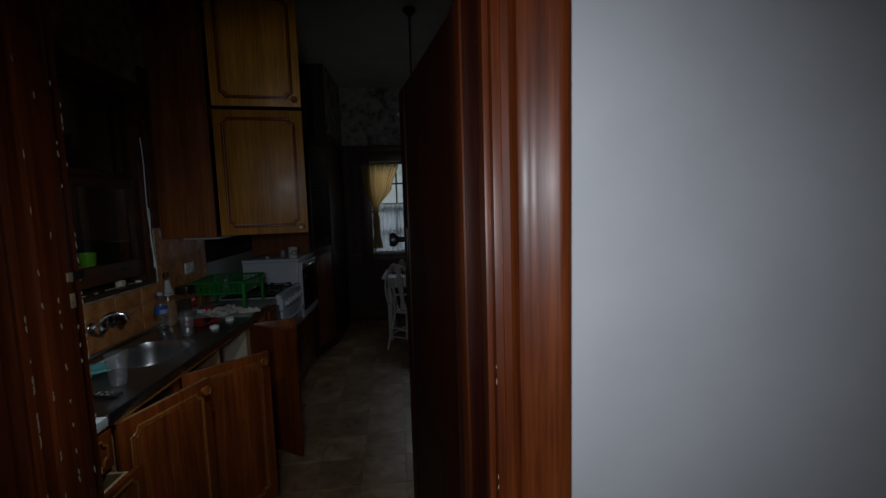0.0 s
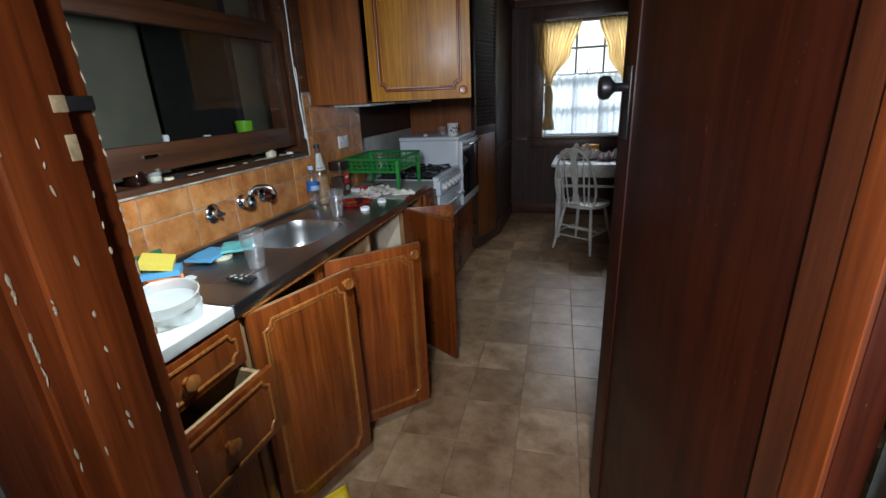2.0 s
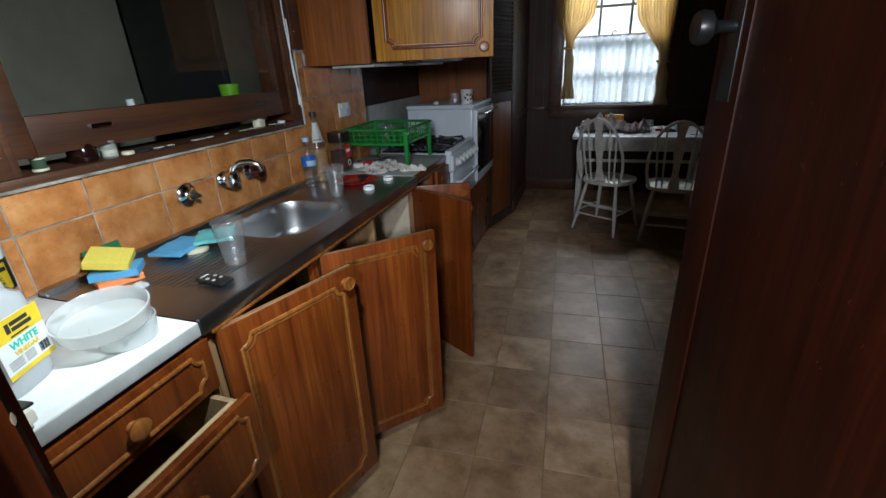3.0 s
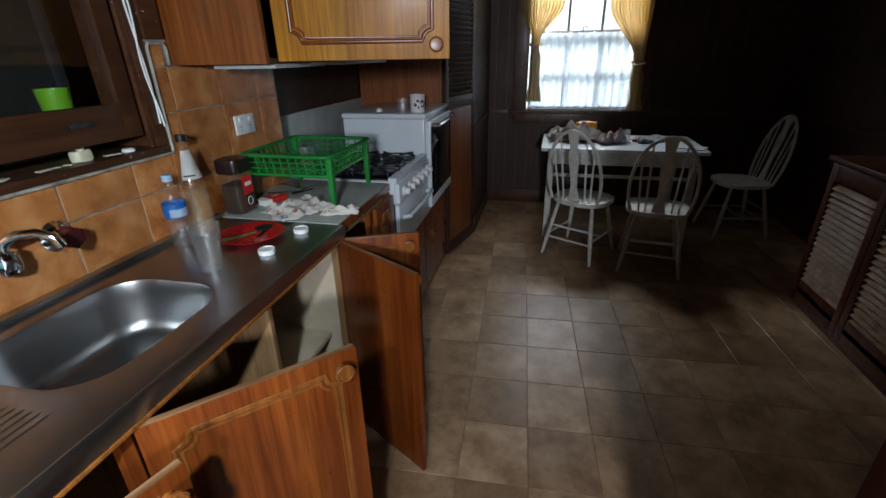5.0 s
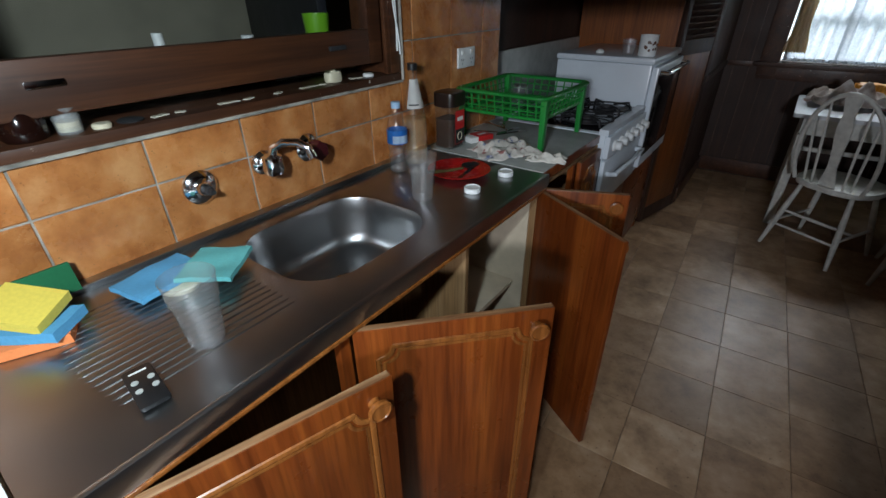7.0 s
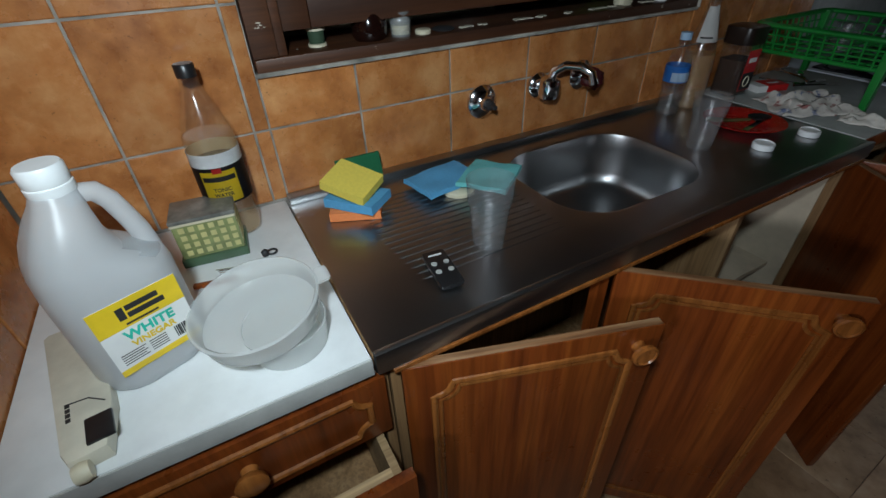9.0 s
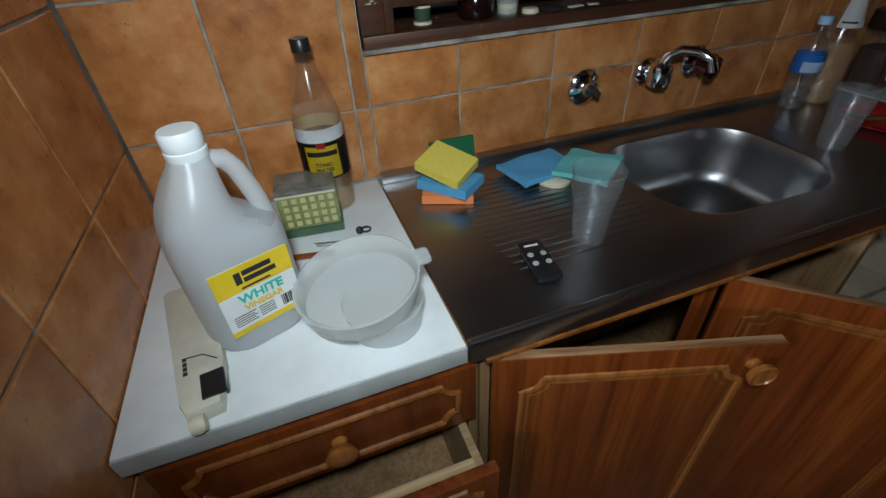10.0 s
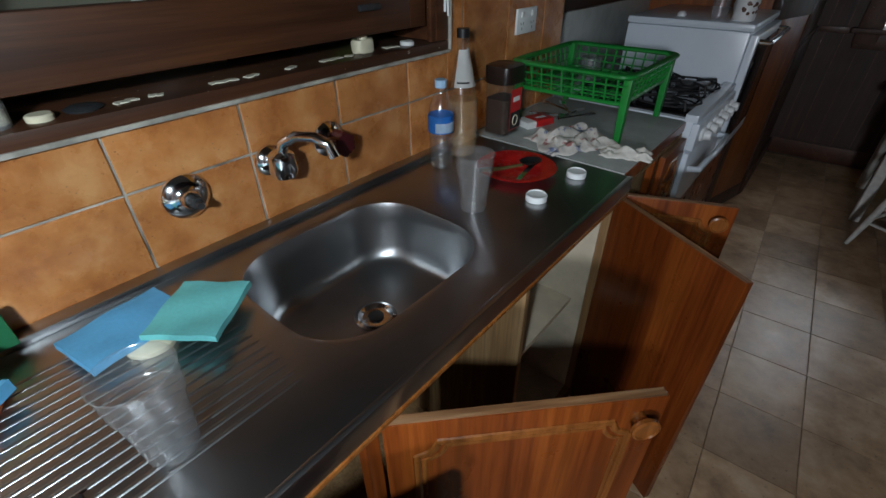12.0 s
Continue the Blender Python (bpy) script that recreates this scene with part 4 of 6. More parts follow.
def wood_sash(x, z0, z1, rail):
    s = part("window_frame", cube(x - 0.035, x, 0.096, 0.150, z0, z1, 0.002), M_SASHW, hatch)
    part("stile", cube(x - 0.035, x, 1.130, 1.184, z0, z1, 0.002), M_SASHW, s)
    part("rail", cube(x - 0.035, x, 0.151, 1.129, z0, z0 + rail, 0.003), M_SASHW, s)
    part("rail", cube(x - 0.035, x, 0.151, 1.129, z1 - 0.055, z1, 0.003), M_SASHW, s)
    p = part("pane", cube(x - 0.020, x - 0.016, 0.150, 1.130, z0 + rail, z1 - 0.055), M_GLASS, s)
    p.visible_shadow = False
    return s


low_sash = wood_sash(-0.015, 1.214, 1.755, 0.095)
wood_sash(-0.055, 1.735, 2.215, 0.055)
for y in (0.325, 1.00):
    h = part("sash_lift", cube(-0.0152, -0.006, y - 0.030, y + 0.030, 1.262, 1.275, 0.003), M_CHROME if y < 0.5 else M_IRON, low_sash, "metal sash lift")
cord = thing("sash_cord", (0, 0, 0), "loose white cord hanging beside the window frame", "cord")
part("strand", tube([(0.010, 1.205 + 0.02 * u + 0.006 * math.sin(9 * u), 2.0 - 0.75 * u) for u in [k / 14 for k in range(15)]], 0.003, 6), M_LAM, cord)
part("strand", tube([(0.012, 1.213 + 0.018 * u + 0.008 * math.sin(7 * u + 1), 1.6 - 0.36 * u) for u in [k / 10 for k in range(11)]], 0.003, 6), M_LAM, cord)
setting("trim_tile_edge", tube([(0.004, 1.255, 1.16), (0.004, 1.255, 1.46), (0.004, 1.262, 1.472), (0.004, 1.318, 1.472), (0.004, 1.325, 1.46), (0.004, 1.325, 1.412)], 0.005, 8), M_GROUT, "grey bead around the tile edge", "trim")

ledge = thing("back_room_shelf", (0, 0, 0), "timber shelf behind the sink window", "shelf")
part("board", cube(-0.52, -0.205, -0.2, 1.9, 1.20, 1.225, 0.003), M_FRAME, ledge)
for y in (-0.1, 0.9, 1.8):
    part("bracket", cube(-0.50, -0.21, y, y + 0.02, 1.08, 1.199), M_FRAME, ledge)
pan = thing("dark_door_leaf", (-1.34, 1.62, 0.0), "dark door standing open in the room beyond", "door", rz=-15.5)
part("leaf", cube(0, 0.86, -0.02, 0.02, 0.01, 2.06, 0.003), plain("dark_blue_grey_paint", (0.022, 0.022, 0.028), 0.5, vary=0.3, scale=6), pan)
part("handle", lathe([(0.012, 0), (0.012, 0.03), (0.026, 0.045), (0.0, 0.055)], 20, m=pose(0.80, -0.02, 1.0, 90, 0, 0)), M_CHROME, pan)

M_GREEN = plain("lime_plastic", (0.22, 0.55, 0.03), 0.35)
M_YEL = plain("yellow_plastic", (0.75, 0.52, 0.02), 0.4)
M_BLUE = plain("blue_plastic", (0.03, 0.20, 0.62), 0.4)
M_RED = plain("red_print", (0.55, 0.02, 0.02), 0.35)
M_PAPERW = plain("white_card", (0.75, 0.75, 0.73), 0.6, vary=0.06)
M_GRUB = plain("grubby_cream_plastic", (0.62, 0.58, 0.47), 0.45, vary=0.14, scale=14)
M_CREAMP = plain("cream_plastic", (0.66, 0.60, 0.44), 0.45)
M_AMBER = plain("dark_brown_glass", (0.012, 0.004, 0.003), 0.08, bumps=0)


def simple(name, at, label, category, parts, rz=0, group=""):
    """A thing from (part name, bmesh, material, part label) rows."""
    th = thing(name, at, label, category, group, rz)
    for pn, bm_, mat_, pl in parts:
        part(pn, bm_, mat_, th, pl)
    return th


simple("green_cup", (-0.37, 1.235, 1.225), "lime green plastic cup with a printed foot on the shelf", "cup",
       [("body", lathe([(0.036, 0.03), (0.040, 0.05), (0.046, 0.125), (0.043, 0.125), (0.034, 0.05), (0.0, 0.045)], 28), M_GREEN, ""),
        ("foot", lathe([(0.040, 0.0), (0.042, 0.03), (0.0, 0.03)], 28), M_RED, "red printed foot")])
simple("yellow_dish", (-0.36, 1.10, 1.225), "small yellow plastic dish on the shelf", "dish",
       [("body", lathe([(0.03, 0.02), (0.045, 0.05), (0.058, 0.055), (0.054, 0.058), (0.04, 0.052), (0.0, 0.03)], 24), M_YEL, ""),
        ("foot", lathe([(0.03, 0.0), (0.03, 0.02), (0.0, 0.021)], 20), M_YEL, "")])
simple("white_bottle", (-0.30, 0.66, 1.225), "small white bottle with a cap on the shelf", "bottle",
       [("body", lathe([(0.02, 0), (0.022, 0.05), (0.014, 0.07)], 20), M_PAPERW, ""), ("cap", lathe([(0.013, 0.07), (0.013, 0.10), (0, 0.10)], 20), M_PAPERW, "")])
simple("small_jar", (-0.36, 0.95, 1.225), "small jar with a white lid on the shelf", "jar",
       [("body", lathe([(0.022, 0), (0.024, 0.035), (0.018, 0.05)], 20), M_AMBER, ""), ("lid", lathe([(0.019, 0.05), (0.019, 0.075), (0, 0.075)], 20), M_PAPERW, "white lid")])
simple("blue_packet", (-0.27, 1.05, 1.225), "small blue packet behind the raised sash", "packet", [("body", cube(-0.03, 0.03, -0.07, 0.07, 0, 0.028, 0.005), M_BLUE, "")], 8)
simple("white_box", (-0.26, 0.86, 1.225), "small white box behind the raised sash", "box", [("body", cube(-0.03, 0.03, -0.055, 0.055, 0, 0.022, 0.002), M_PAPERW, ""), ("lid", cube(-0.031, 0.031, -0.056, 0.056, 0.022, 0.027, 0.001), M_LAM, "")], -6)
simple("folded_cloth", (-0.26, 1.30, 1.225), "folded pale cloth behind the raised sash", "cloth", [("fold", outline(rounded(0.09, 0.16, 0.02), 0, 0.016, bev=0.004), M_PAPERW, ""), ("fold", outline(rounded(0.085, 0.15, 0.02), 0.017, 0.034, bev=0.004), M_LAM, "")])

# small things left along the sill
SZ = 1.184
simple("brown_jar", (-0.045, 0.275, SZ), "dark brown glass jar on the sill", "jar",
       [("body", lathe([(0.030, 0), (0.036, 0.008), (0.037, 0.03), (0.030, 0.05), (0.026, 0.058), (0.028, 0.066), (0.022, 0.066), (0.0, 0.064)], 32), M_AMBER, "")])
simple("glass_vial", (-0.035, 0.340, SZ), "little cloudy glass jar with a cork colour inside", "jar",
       [("glass", lathe([(0.020, 0), (0.022, 0.03), (0.019, 0.038), (0.024, 0.048), (0.021, 0.048), (0.017, 0.038), (0.019, 0.004), (0, 0.003)], 24), clear("vial_glass", (0.9, 0.9, 0.88), 0.25), ""),
        ("contents", lathe([(0.0185, 0.005), (0.0185, 0.022), (0.0, 0.024)], 20), M_CREAMP, "beige contents")])
simple("cotton_reel", (-0.05, 0.165, SZ), "dark green cotton reel on the sill", "reel",
       [("flange", lathe([(0.018, 0), (0.018, 0.005), (0.011, 0.006)], 20), M_CREAMP, ""), ("thread", lathe([(0.015, 0.006), (0.016, 0.026), (0.015, 0.028)], 20), plain("green_thread", (0.03, 0.06, 0.03), 0.8), ""),
        ("flange", lathe([(0.011, 0.028), (0.018, 0.029), (0.018, 0.034), (0, 0.034)], 20), M_CREAMP, "")])
for y, mat_, lab in ((0.39, M_CREAMP, "small pink-white bottle top on the sill"), (1.13, M_PAPERW, "small white bottle top on the sill")):
    simple("screw_lid", (-0.03, y, SZ), lab, "bottle top", [("cap", lathe([(0.017, 0), (0.0175, 0.006), (0.015, 0.009), (0, 0.009)], 20), mat_, "")])
simple("flat_stone", (-0.04, 0.445, SZ), "flat grey disc on the sill", "disc", [("disc", lathe([(0.024, 0), (0.026, 0.003), (0.02, 0.006), (0, 0.006)], 20), M_IRON, "")])
for y, ln, a in ((0.50, 0.035, 14), (0.545, 0.022, -25), (0.66, 0.05, -3), (0.715, 0.03, 20), (0.80, 0.03, 32), (0.90, 0.055, 5), (0.95, 0.02, -40), (1.08, 0.04, -14)):
    ragged = [(0.004 + 0.005 * abs(math.sin(k * 2.1 + y * 40))) * (1 if k < 7 else -1) for k in range(14)]
    along = [ln * ((k if k < 7 else 13 - k) / 6 - 0.5) for k in range(14)]
    simple("paint_flake", (-0.035, y, SZ), "thin pale flake of paint on the sill", "flake", [("flake", outline(list(zip(ragged, along)), 0, 0.002), M_GRUB, "")], a, "flakes on the sill")
simple("cream_bottle", (-0.045, 1.0, SZ), "squat cream plastic bottle on the sill", "bottle",
       [("body", outline(rounded(0.035, 0.05, 0.012), 0, 0.028, bev=0.006), M_CREAMP, ""), ("neck", lathe([(0.012, 0.026), (0.010, 0.044), (0.011, 0.05), (0, 0.05)], 20), M_CREAMP, "")])


# ---- taps and power point ----
def tap_flange(parent, r=0.030):
    return part("flange", lathe([(r, 0.0), (r, 0.004), (r * 0.96, 0.007), (r * 0.62, 0.013), (r * 0.40, 0.017), (r * 0.34, 0.022), (r * 0.34, 0.03), (0.0, 0.03)], 32, m=pose(0, 0, 0, 0, 90, 0)), M_CHROME, parent)


tap = thing("tap", (0.002, 0.522, 1.023), "chrome wall tap with its handle missing", "tap")
tap_flange(tap, 0.041)
part("spindle", lathe([(0.010, 0.03), (0.010, 0.045), (0.006, 0.046), (0.006, 0.06), (0.0, 0.06)], 16, m=pose(0, 0, 0, 0, 90, 0)), M_IRON, tap, "bare dark spindle")
tap2 = thing("tap", (0.002, 0.834, 1.038), "chrome wall tap with a dark maroon fluted handle", "tap")
tap_flange(tap2, 0.039)
bm = bmesh.new()
pts = [((0.024 + 0.0045 * math.cos(6 * a)) * math.cos(a), (0.024 + 0.0045 * math.cos(6 * a)) * math.sin(a)) for a in [2 * math.pi * k / 48 for k in range(48)]]
outline(pts, 0.028, 0.062, bm, 0.004, pose(0, 0, 0, 0, 90, 0))
part("handle", bm, plain("maroon_plastic", (0.055, 0.008, 0.010), 0.2, bumps=0), tap2, "maroon fluted handle")
spout = thing("spout", (0.002, 0.692, 1.034), "chrome swivel spout over the sink", "spout")
tap_flange(spout, 0.032)
part("elbow", lathe([(0.018, 0.0), (0.022, 0.012), (0.020, 0.04), (0.012, 0.046), (0, 0.047)], 24, m=pose(0.045, 0, -0.02) @ Matrix.Diagonal((1.25, 1.25, 1.1, 1))), M_CHROME, spout)
part("pipe", tube([(0.045, 0.0, 0.018), (0.052, 0.006, 0.045), (0.075, 0.020, 0.060), (0.105, 0.038, 0.060), (0.128, 0.052, 0.048), (0.135, 0.056, 0.024)], [0.011, 0.011, 0.0105, 0.010, 0.010, 0.011], 14), M_CHROME, spout)

power = thing("power_point", (0.002, 1.629, 1.192), "white double power point on the tiled wall", "power point")
part("plate", cube(0, 0.009, -0.057, 0.057, -0.036, 0.036, 0.003), M_LAM, power)
for y in (-0.03, 0.03):
    part("switch", cube(0.009, 0.013, y - 0.008, y + 0.008, 0.012, 0.026, 0.001), M_PAPERW, power)
    bm = bmesh.new()
    for dy, dz, a in ((-0.007, -0.006, 30), (0.007, -0.006, -30), (0, -0.02, 0)):
        box(bm, 0.0085, 0.0098, -0.0012, 0.0012, -0.004, 0.004, 0, pose(0, y + dy, dz, a, 0, 0))
    part("socket", bm, M_BLACK, power)


# ---- words ----
def words(text, size, material, parent, m, bend=0.0, bold=0.0, name="lettering"):
    """Built-in letters as a thin mesh; bend wraps them round an upright cylinder of that radius."""
    cu = bpy.data.curves.new("text", "FONT")
    cu.body, cu.size, cu.align_x, cu.extrude, cu.offset = text, size, "CENTER", 0.0003, bold
    tmp = bpy.data.objects.new("text", cu)
    me = bpy.data.meshes.new_from_object(tmp)
    bpy.data.objects.remove(tmp)
    if bend:
        for v in me.vertices:
            a = v.co.x / bend
            v.co = Vector(((bend + v.co.z) * math.sin(a), v.co.y, (bend + v.co.z) * math.cos(a)))
    me.transform(m)
    me.materials.append(material)
    ob = new(name, me)
    ob.parent = parent
    return ob


def band(r, z0, z1, a0, a1, seg=24, r2=None, lift=0.0006):
    """A printed sheet on a round body between two angles (degrees)."""
    bm = bmesh.new()
    r2 = r if r2 is None else r2
    rows = []
    for z, rr in ((z0, r), (z1, r2)):
        rows.append([bm.verts.new(((rr + lift) * math.cos(radians(a0 + (a1 - a0) * k / seg)), (rr + lift) * math.sin(radians(a0 + (a1 - a0) * k / seg)), z)) for k in range(seg + 1)])
    for k in range(seg):
        bm.faces.new((rows[0][k], rows[0][k + 1], rows[1][k + 1], rows[1][k]))
    bmesh.ops.solidify(bm, geom=bm.faces[:], thickness=0.0004)
    return bm


# ---- things on the white worktop ----
BZ = 0.9005
M_MILK = clear("milky_plastic", (0.92, 0.95, 0.99), 0.60, 0.05, 0.36)
M_TUB = clear("cloudy_tub_plastic", (0.98, 0.99, 0.97), 0.42, 0.18, 0.18)
M_CLEAR = clear("clear_plastic", (0.99, 0.995, 0.995), 0.015, 0.20, 0.13, 3.0)
# amber of the tiles refracted through the tonic is put into its colour
M_WATER = clear("amber_lit_water", (1.0, 0.93, 0.80), 0.16, 0.10, 0.10, 4.0, (0.95, 0.72, 0.46))
M_CUP = clear("cup_plastic", (0.985, 0.99, 1.0), 0.045, 0.22, 0.17, 3.0)

jug = thing("vinegar_jug", (0.342, -0.235, BZ), "large milky plastic vinegar jug with a yellow and white label", "jug", rz=112)


def jug_body(shrink=0.0, top=0.262):
    bm = bmesh.new()
    secs = ((0.0, 0.118, 0.098, 0.0), (0.008, 0.132, 0.112, 0.0), (0.02, 0.136, 0.116, 0.0), (0.145, 0.136, 0.116, 0.0), (0.158, 0.132, 0.114, -0.001), (0.171, 0.112, 0.110, -0.010), (0.184, 0.090, 0.105, -0.018), (0.206, 0.073, 0.092, -0.018),
            (0.229, 0.058, 0.074, -0.012), (0.247, 0.046, 0.050, -0.006), (0.262, 0.038, 0.038, -0.003))
    loops = []
    for z, w, d, cx in secs:
        if z > top:
            continue
        w, d = w - 2 * shrink, d - 2 * shrink
        loops.append([bm.verts.new((x, y, z + shrink)) for x, y in rounded(w, d, min(w, d) * 0.42, 7, cx, 0)])
    n = len(loops[0])
    for a, b in zip(loops, loops[1:]):
        for k in range(n):
            bm.faces.new((a[k], a[(k + 1) % n], b[(k + 1) % n], b[k]))
    bm.faces.new(loops[0][::-1])
    if shrink:
        bm.faces.new(loops[-1])
    return bm


part("body", jug_body(), M_MILK, jug)
part("vinegar", jug_body(0.003, 0.204), clear("vinegar", (0.90, 0.92, 0.93), 0.18, 0.05, 0.1), jug, "clear vinegar")
part("handle", tube([(0.0, 0, 0.242), (0.015, 0, 0.247), (0.029, 0, 0.243), (0.039, 0, 0.228), (0.046, 0, 0.205), (0.052, 0, 0.182), (0.055, 0, 0.160), (0.053, 0, 0.146)], [0.010, 0.011, 0.0115, 0.0115, 0.0115, 0.012, 0.0125, 0.015], 14), M_MILK, jug)
cap = part("cap", lathe([(0.0215, 0.256), (0.0225, 0.260), (0.0225, 0.266), (0.021, 0.267), (0.022, 0.269), (0.022, 0.285), (0.020, 0.288), (0, 0.288)], 36, m=pose(-0.003, 0, 0)), M_LAM, jug, "ribbed white cap")
lab = part("label", cube(-0.046, 0.050, -0.0592, -0.0584, 0.040, 0.140), M_PAPERW, jug, "white label with a yellow head")
part("label_head", cube(-0.046, 0.050, -0.0597, -0.0593, 0.103, 0.140), M_YEL, lab)
part("label_foot", cube(-0.046, 0.050, -0.0597, -0.0593, 0.040, 0.049), M_YEL, lab)
M_INK = plain("dark_ink", (0.02, 0.02, 0.02), 0.6, bumps=0)
M_TEAL = plain("teal_ink", (0.02, 0.48, 0.36), 0.5, bumps=0)
face_m = pose(0.004, -0.0598, 0.086, 90, 0, 0)
words("WHITE", 0.018, M_TEAL, lab, face_m, bold=0.0006)
words("VINEGAR", 0.012, M_YEL, lab, pose(0.004, -0.0598, 0.074, 90, 0, 0), bold=0.0004)
bm = bmesh.new()
for x0, x1, z0, z1 in ((-0.010, 0.026, 0.124, 0.131), (-0.010, 0.030, 0.114, 0.121), (-0.020, -0.012, 0.114, 0.131), (-0.016, 0.020, 0.106, 0.1085)):
    box(bm, x0, x1, -0.0602, -0.0598, z0, z1)
part("brand_mark", bm, M_INK, lab)
bm = bmesh.new()
for k in range(5):
    box(bm, -0.038, -0.010 - 0.003 * (k % 2), -0.0597, -0.0593, 0.0545 + 0.0035 * k, 0.0555 + 0.0035 * k)
    box(bm, -0.006, 0.014, -0.0597, -0.0593, 0.0545 + 0.0035 * k, 0.0555 + 0.0035 * k)
for k in range(9):
    box(bm, 0.024 + 0.0022 * k, 0.0252 + 0.0022 * k + 0.0004 * (k % 3), -0.0597, -0.0593, 0.053, 0.070)
part("small_print", bm, M_INK, lab)

tonic = thing("tonic_bottle", (0.066, -0.080, BZ), "clear plastic tonic water bottle with a black and yellow label", "bottle")
prof = [(0.030, 0.0), (0.040, 0.006), (0.0415, 0.03), (0.039, 0.055), (0.0425, 0.075), (0.0425, 0.155), (0.0425, 0.175), (0.040, 0.195), (0.032, 0.225), (0.020, 0.258), (0.0145, 0.275), (0.0145, 0.290)]
part("bottle", lathe(prof, 40), M_CLEAR, tonic)
part("water", lathe([(max(0.002, r - 0.0015), z + 0.0012) for r, z in prof if z < 0.21] + [(0.0, 0.1965)], 32), M_WATER, tonic, "tonic water with the tiles' refracted amber in its colour")
part("neck_label", band(0.0425, 0.147, 0.171, 0, 360, 40), plain("silver_band", (0.82, 0.85, 0.87), 0.25, bumps=0), tonic, "silver band above the label")
tl = part("label", band(0.0425, 0.077, 0.147, 0, 360, 40), plain("black_label", (0.012, 0.012, 0.016), 0.35, vary=0.4, scale=90, bumps=0), tonic, "black label")
part("shield", band(0.0425, 0.081, 0.140, -48, 32, 20, lift=0.0012), M_YEL, tl, "yellow shield")
part("crest", band(0.0425, 0.137, 0.146, -18, 2, 8, lift=0.0016), M_RED, tl)
part("brand_bar", band(0.0425, 0.122, 0.131, -44, 28, 20, lift=0.0016), M_INK, tl)
words("TONIC", 0.0095, M_INK, tl, pose(0, 0, 0.103, 90, 0, 90 - 8) , 0.0439, 0.0002)
words("WATER", 0.0095, M_INK, tl, pose(0, 0, 0.093, 90, 0, 90 - 8) , 0.0439, 0.0002)
part("cap", lathe([(0.0155, 0.288), (0.0155, 0.306), (0.014, 0.308), (0, 0.308)], 28), M_BLACK, tonic, "black screw cap")

tin = thing("house_tin", (0.120, -0.128, BZ), "small tin printed as a green and cream house", "tin", rz=-6)
M_TING = plain("tin_green", (0.22, 0.25, 0.10), 0.35, vary=0.2, scale=60)
tb = part("body", cube(-0.036, 0.036, -0.050, 0.050, 0.016, 0.084, 0.002), M_TING, tin)
part("base_band", cube(-0.040, 0.040, -0.054, 0.054, 0.0, 0.0165, 0.002), plain("tin_dark_green", (0.06, 0.11, 0.06), 0.35), tin, "dark green base")
lid = part("lid", cube(-0.038, 0.038, -0.052, 0.052, 0.084, 0.092, 0.003), plain("tin_grey", (0.20, 0.20, 0.18), 0.3, 0.3, vary=0.25, scale=50), tin, "grey roof lid")
bm = bmesh.new()
for r in range(4):
    for c in range(6):
        y = -0.041 + 0.0155 * c
        box(bm, 0.0358, 0.0368, y, y + 0.009, 0.022 + 0.015 * r, 0.0315 + 0.015 * r)
    for c in range(4):
        x = -0.030 + 0.016 * c
        box(bm, x, x + 0.009, -0.0508, -0.0498, 0.022 + 0.015 * r, 0.0315 + 0.015 * r)
        box(bm, x, x + 0.009, 0.0498, 0.0508, 0.022 + 0.015 * r, 0.0315 + 0.015 * r)
part("window_print", bm, plain("tin_cream", (0.55, 0.50, 0.22), 0.4), tb, "cream printed windows")
part("cornice", cube(-0.0372, 0.0372, -0.0512, 0.0512, 0.0795, 0.0838, 0.001), M_CREAMP, tb, "white cornice line")

tub = thing("food_tub", (0.420, -0.066, BZ), "cloudy plastic food tub with a wider bowl askew in it", "tub")
part("base", lathe([(0.0, 0.002), (0.046, 0.0), (0.051, 0.003), (0.057, 0.046), (0.0545, 0.046), (0.0485, 0.005), (0.0, 0.004)], 44, caps=False), M_TUB, tub)
askew = pose(-0.014, -0.022, 0.038, 6, 4, 0)
bowl = part("bowl", lathe([(0.0, 0.004), (0.046, 0.003), (0.060, 0.006), (0.076, 0.013), (0.078, 0.016), (0.080, 0.040), (0.0835, 0.042), (0.084, 0.046), (0.081, 0.0475), (0.0775, 0.043), (0.0755, 0.018), (0.058, 0.0085), (0.0, 0.0065)], 52, caps=False, m=askew), M_TUB, tub)
part("rim_tab", outline(rounded(0.03, 0.022, 0.006, 4, 0.0, 0.090), 0.042, 0.045, m=askew), M_TUB, bowl)

gad = thing("handheld_scanner", (0.375, -0.317, BZ), "grubby cream plastic handheld device with a black pad", "device", rz=8)
pts = [(-0.125, -0.026), (-0.118, -0.032), (0.10, -0.020), (0.118, -0.014), (0.118, 0.024), (0.05, 0.034), (-0.118, 0.034), (-0.125, 0.028)]
gb = part("body", outline(pts, 0.0, 0.024, bev=0.005), M_GRUB, gad)
part("pad", cube(0.070, 0.108, 0.006, 0.034, 0.0225, 0.028, 0.002), M_BLACK, gad, "black rubber pad")
part("seam", tube([(0.03, -0.012, 0.0243), (0.034, 0.012, 0.0243), (0.05, 0.028, 0.0243)], 0.0009, 6), M_INK, gb)
part("wheel", lathe([(0.010, -0.008), (0.012, 0), (0.010, 0.008)], 20, m=pose(0.128, -0.004, 0.012, 90, 0, 0)), M_CREAMP, gad)
bm = bmesh.new()
for k in range(4):
    box(bm, 0.030 + 0.008 * k, 0.036 + 0.008 * k, -0.012, -0.007, 0.0239, 0.0246)
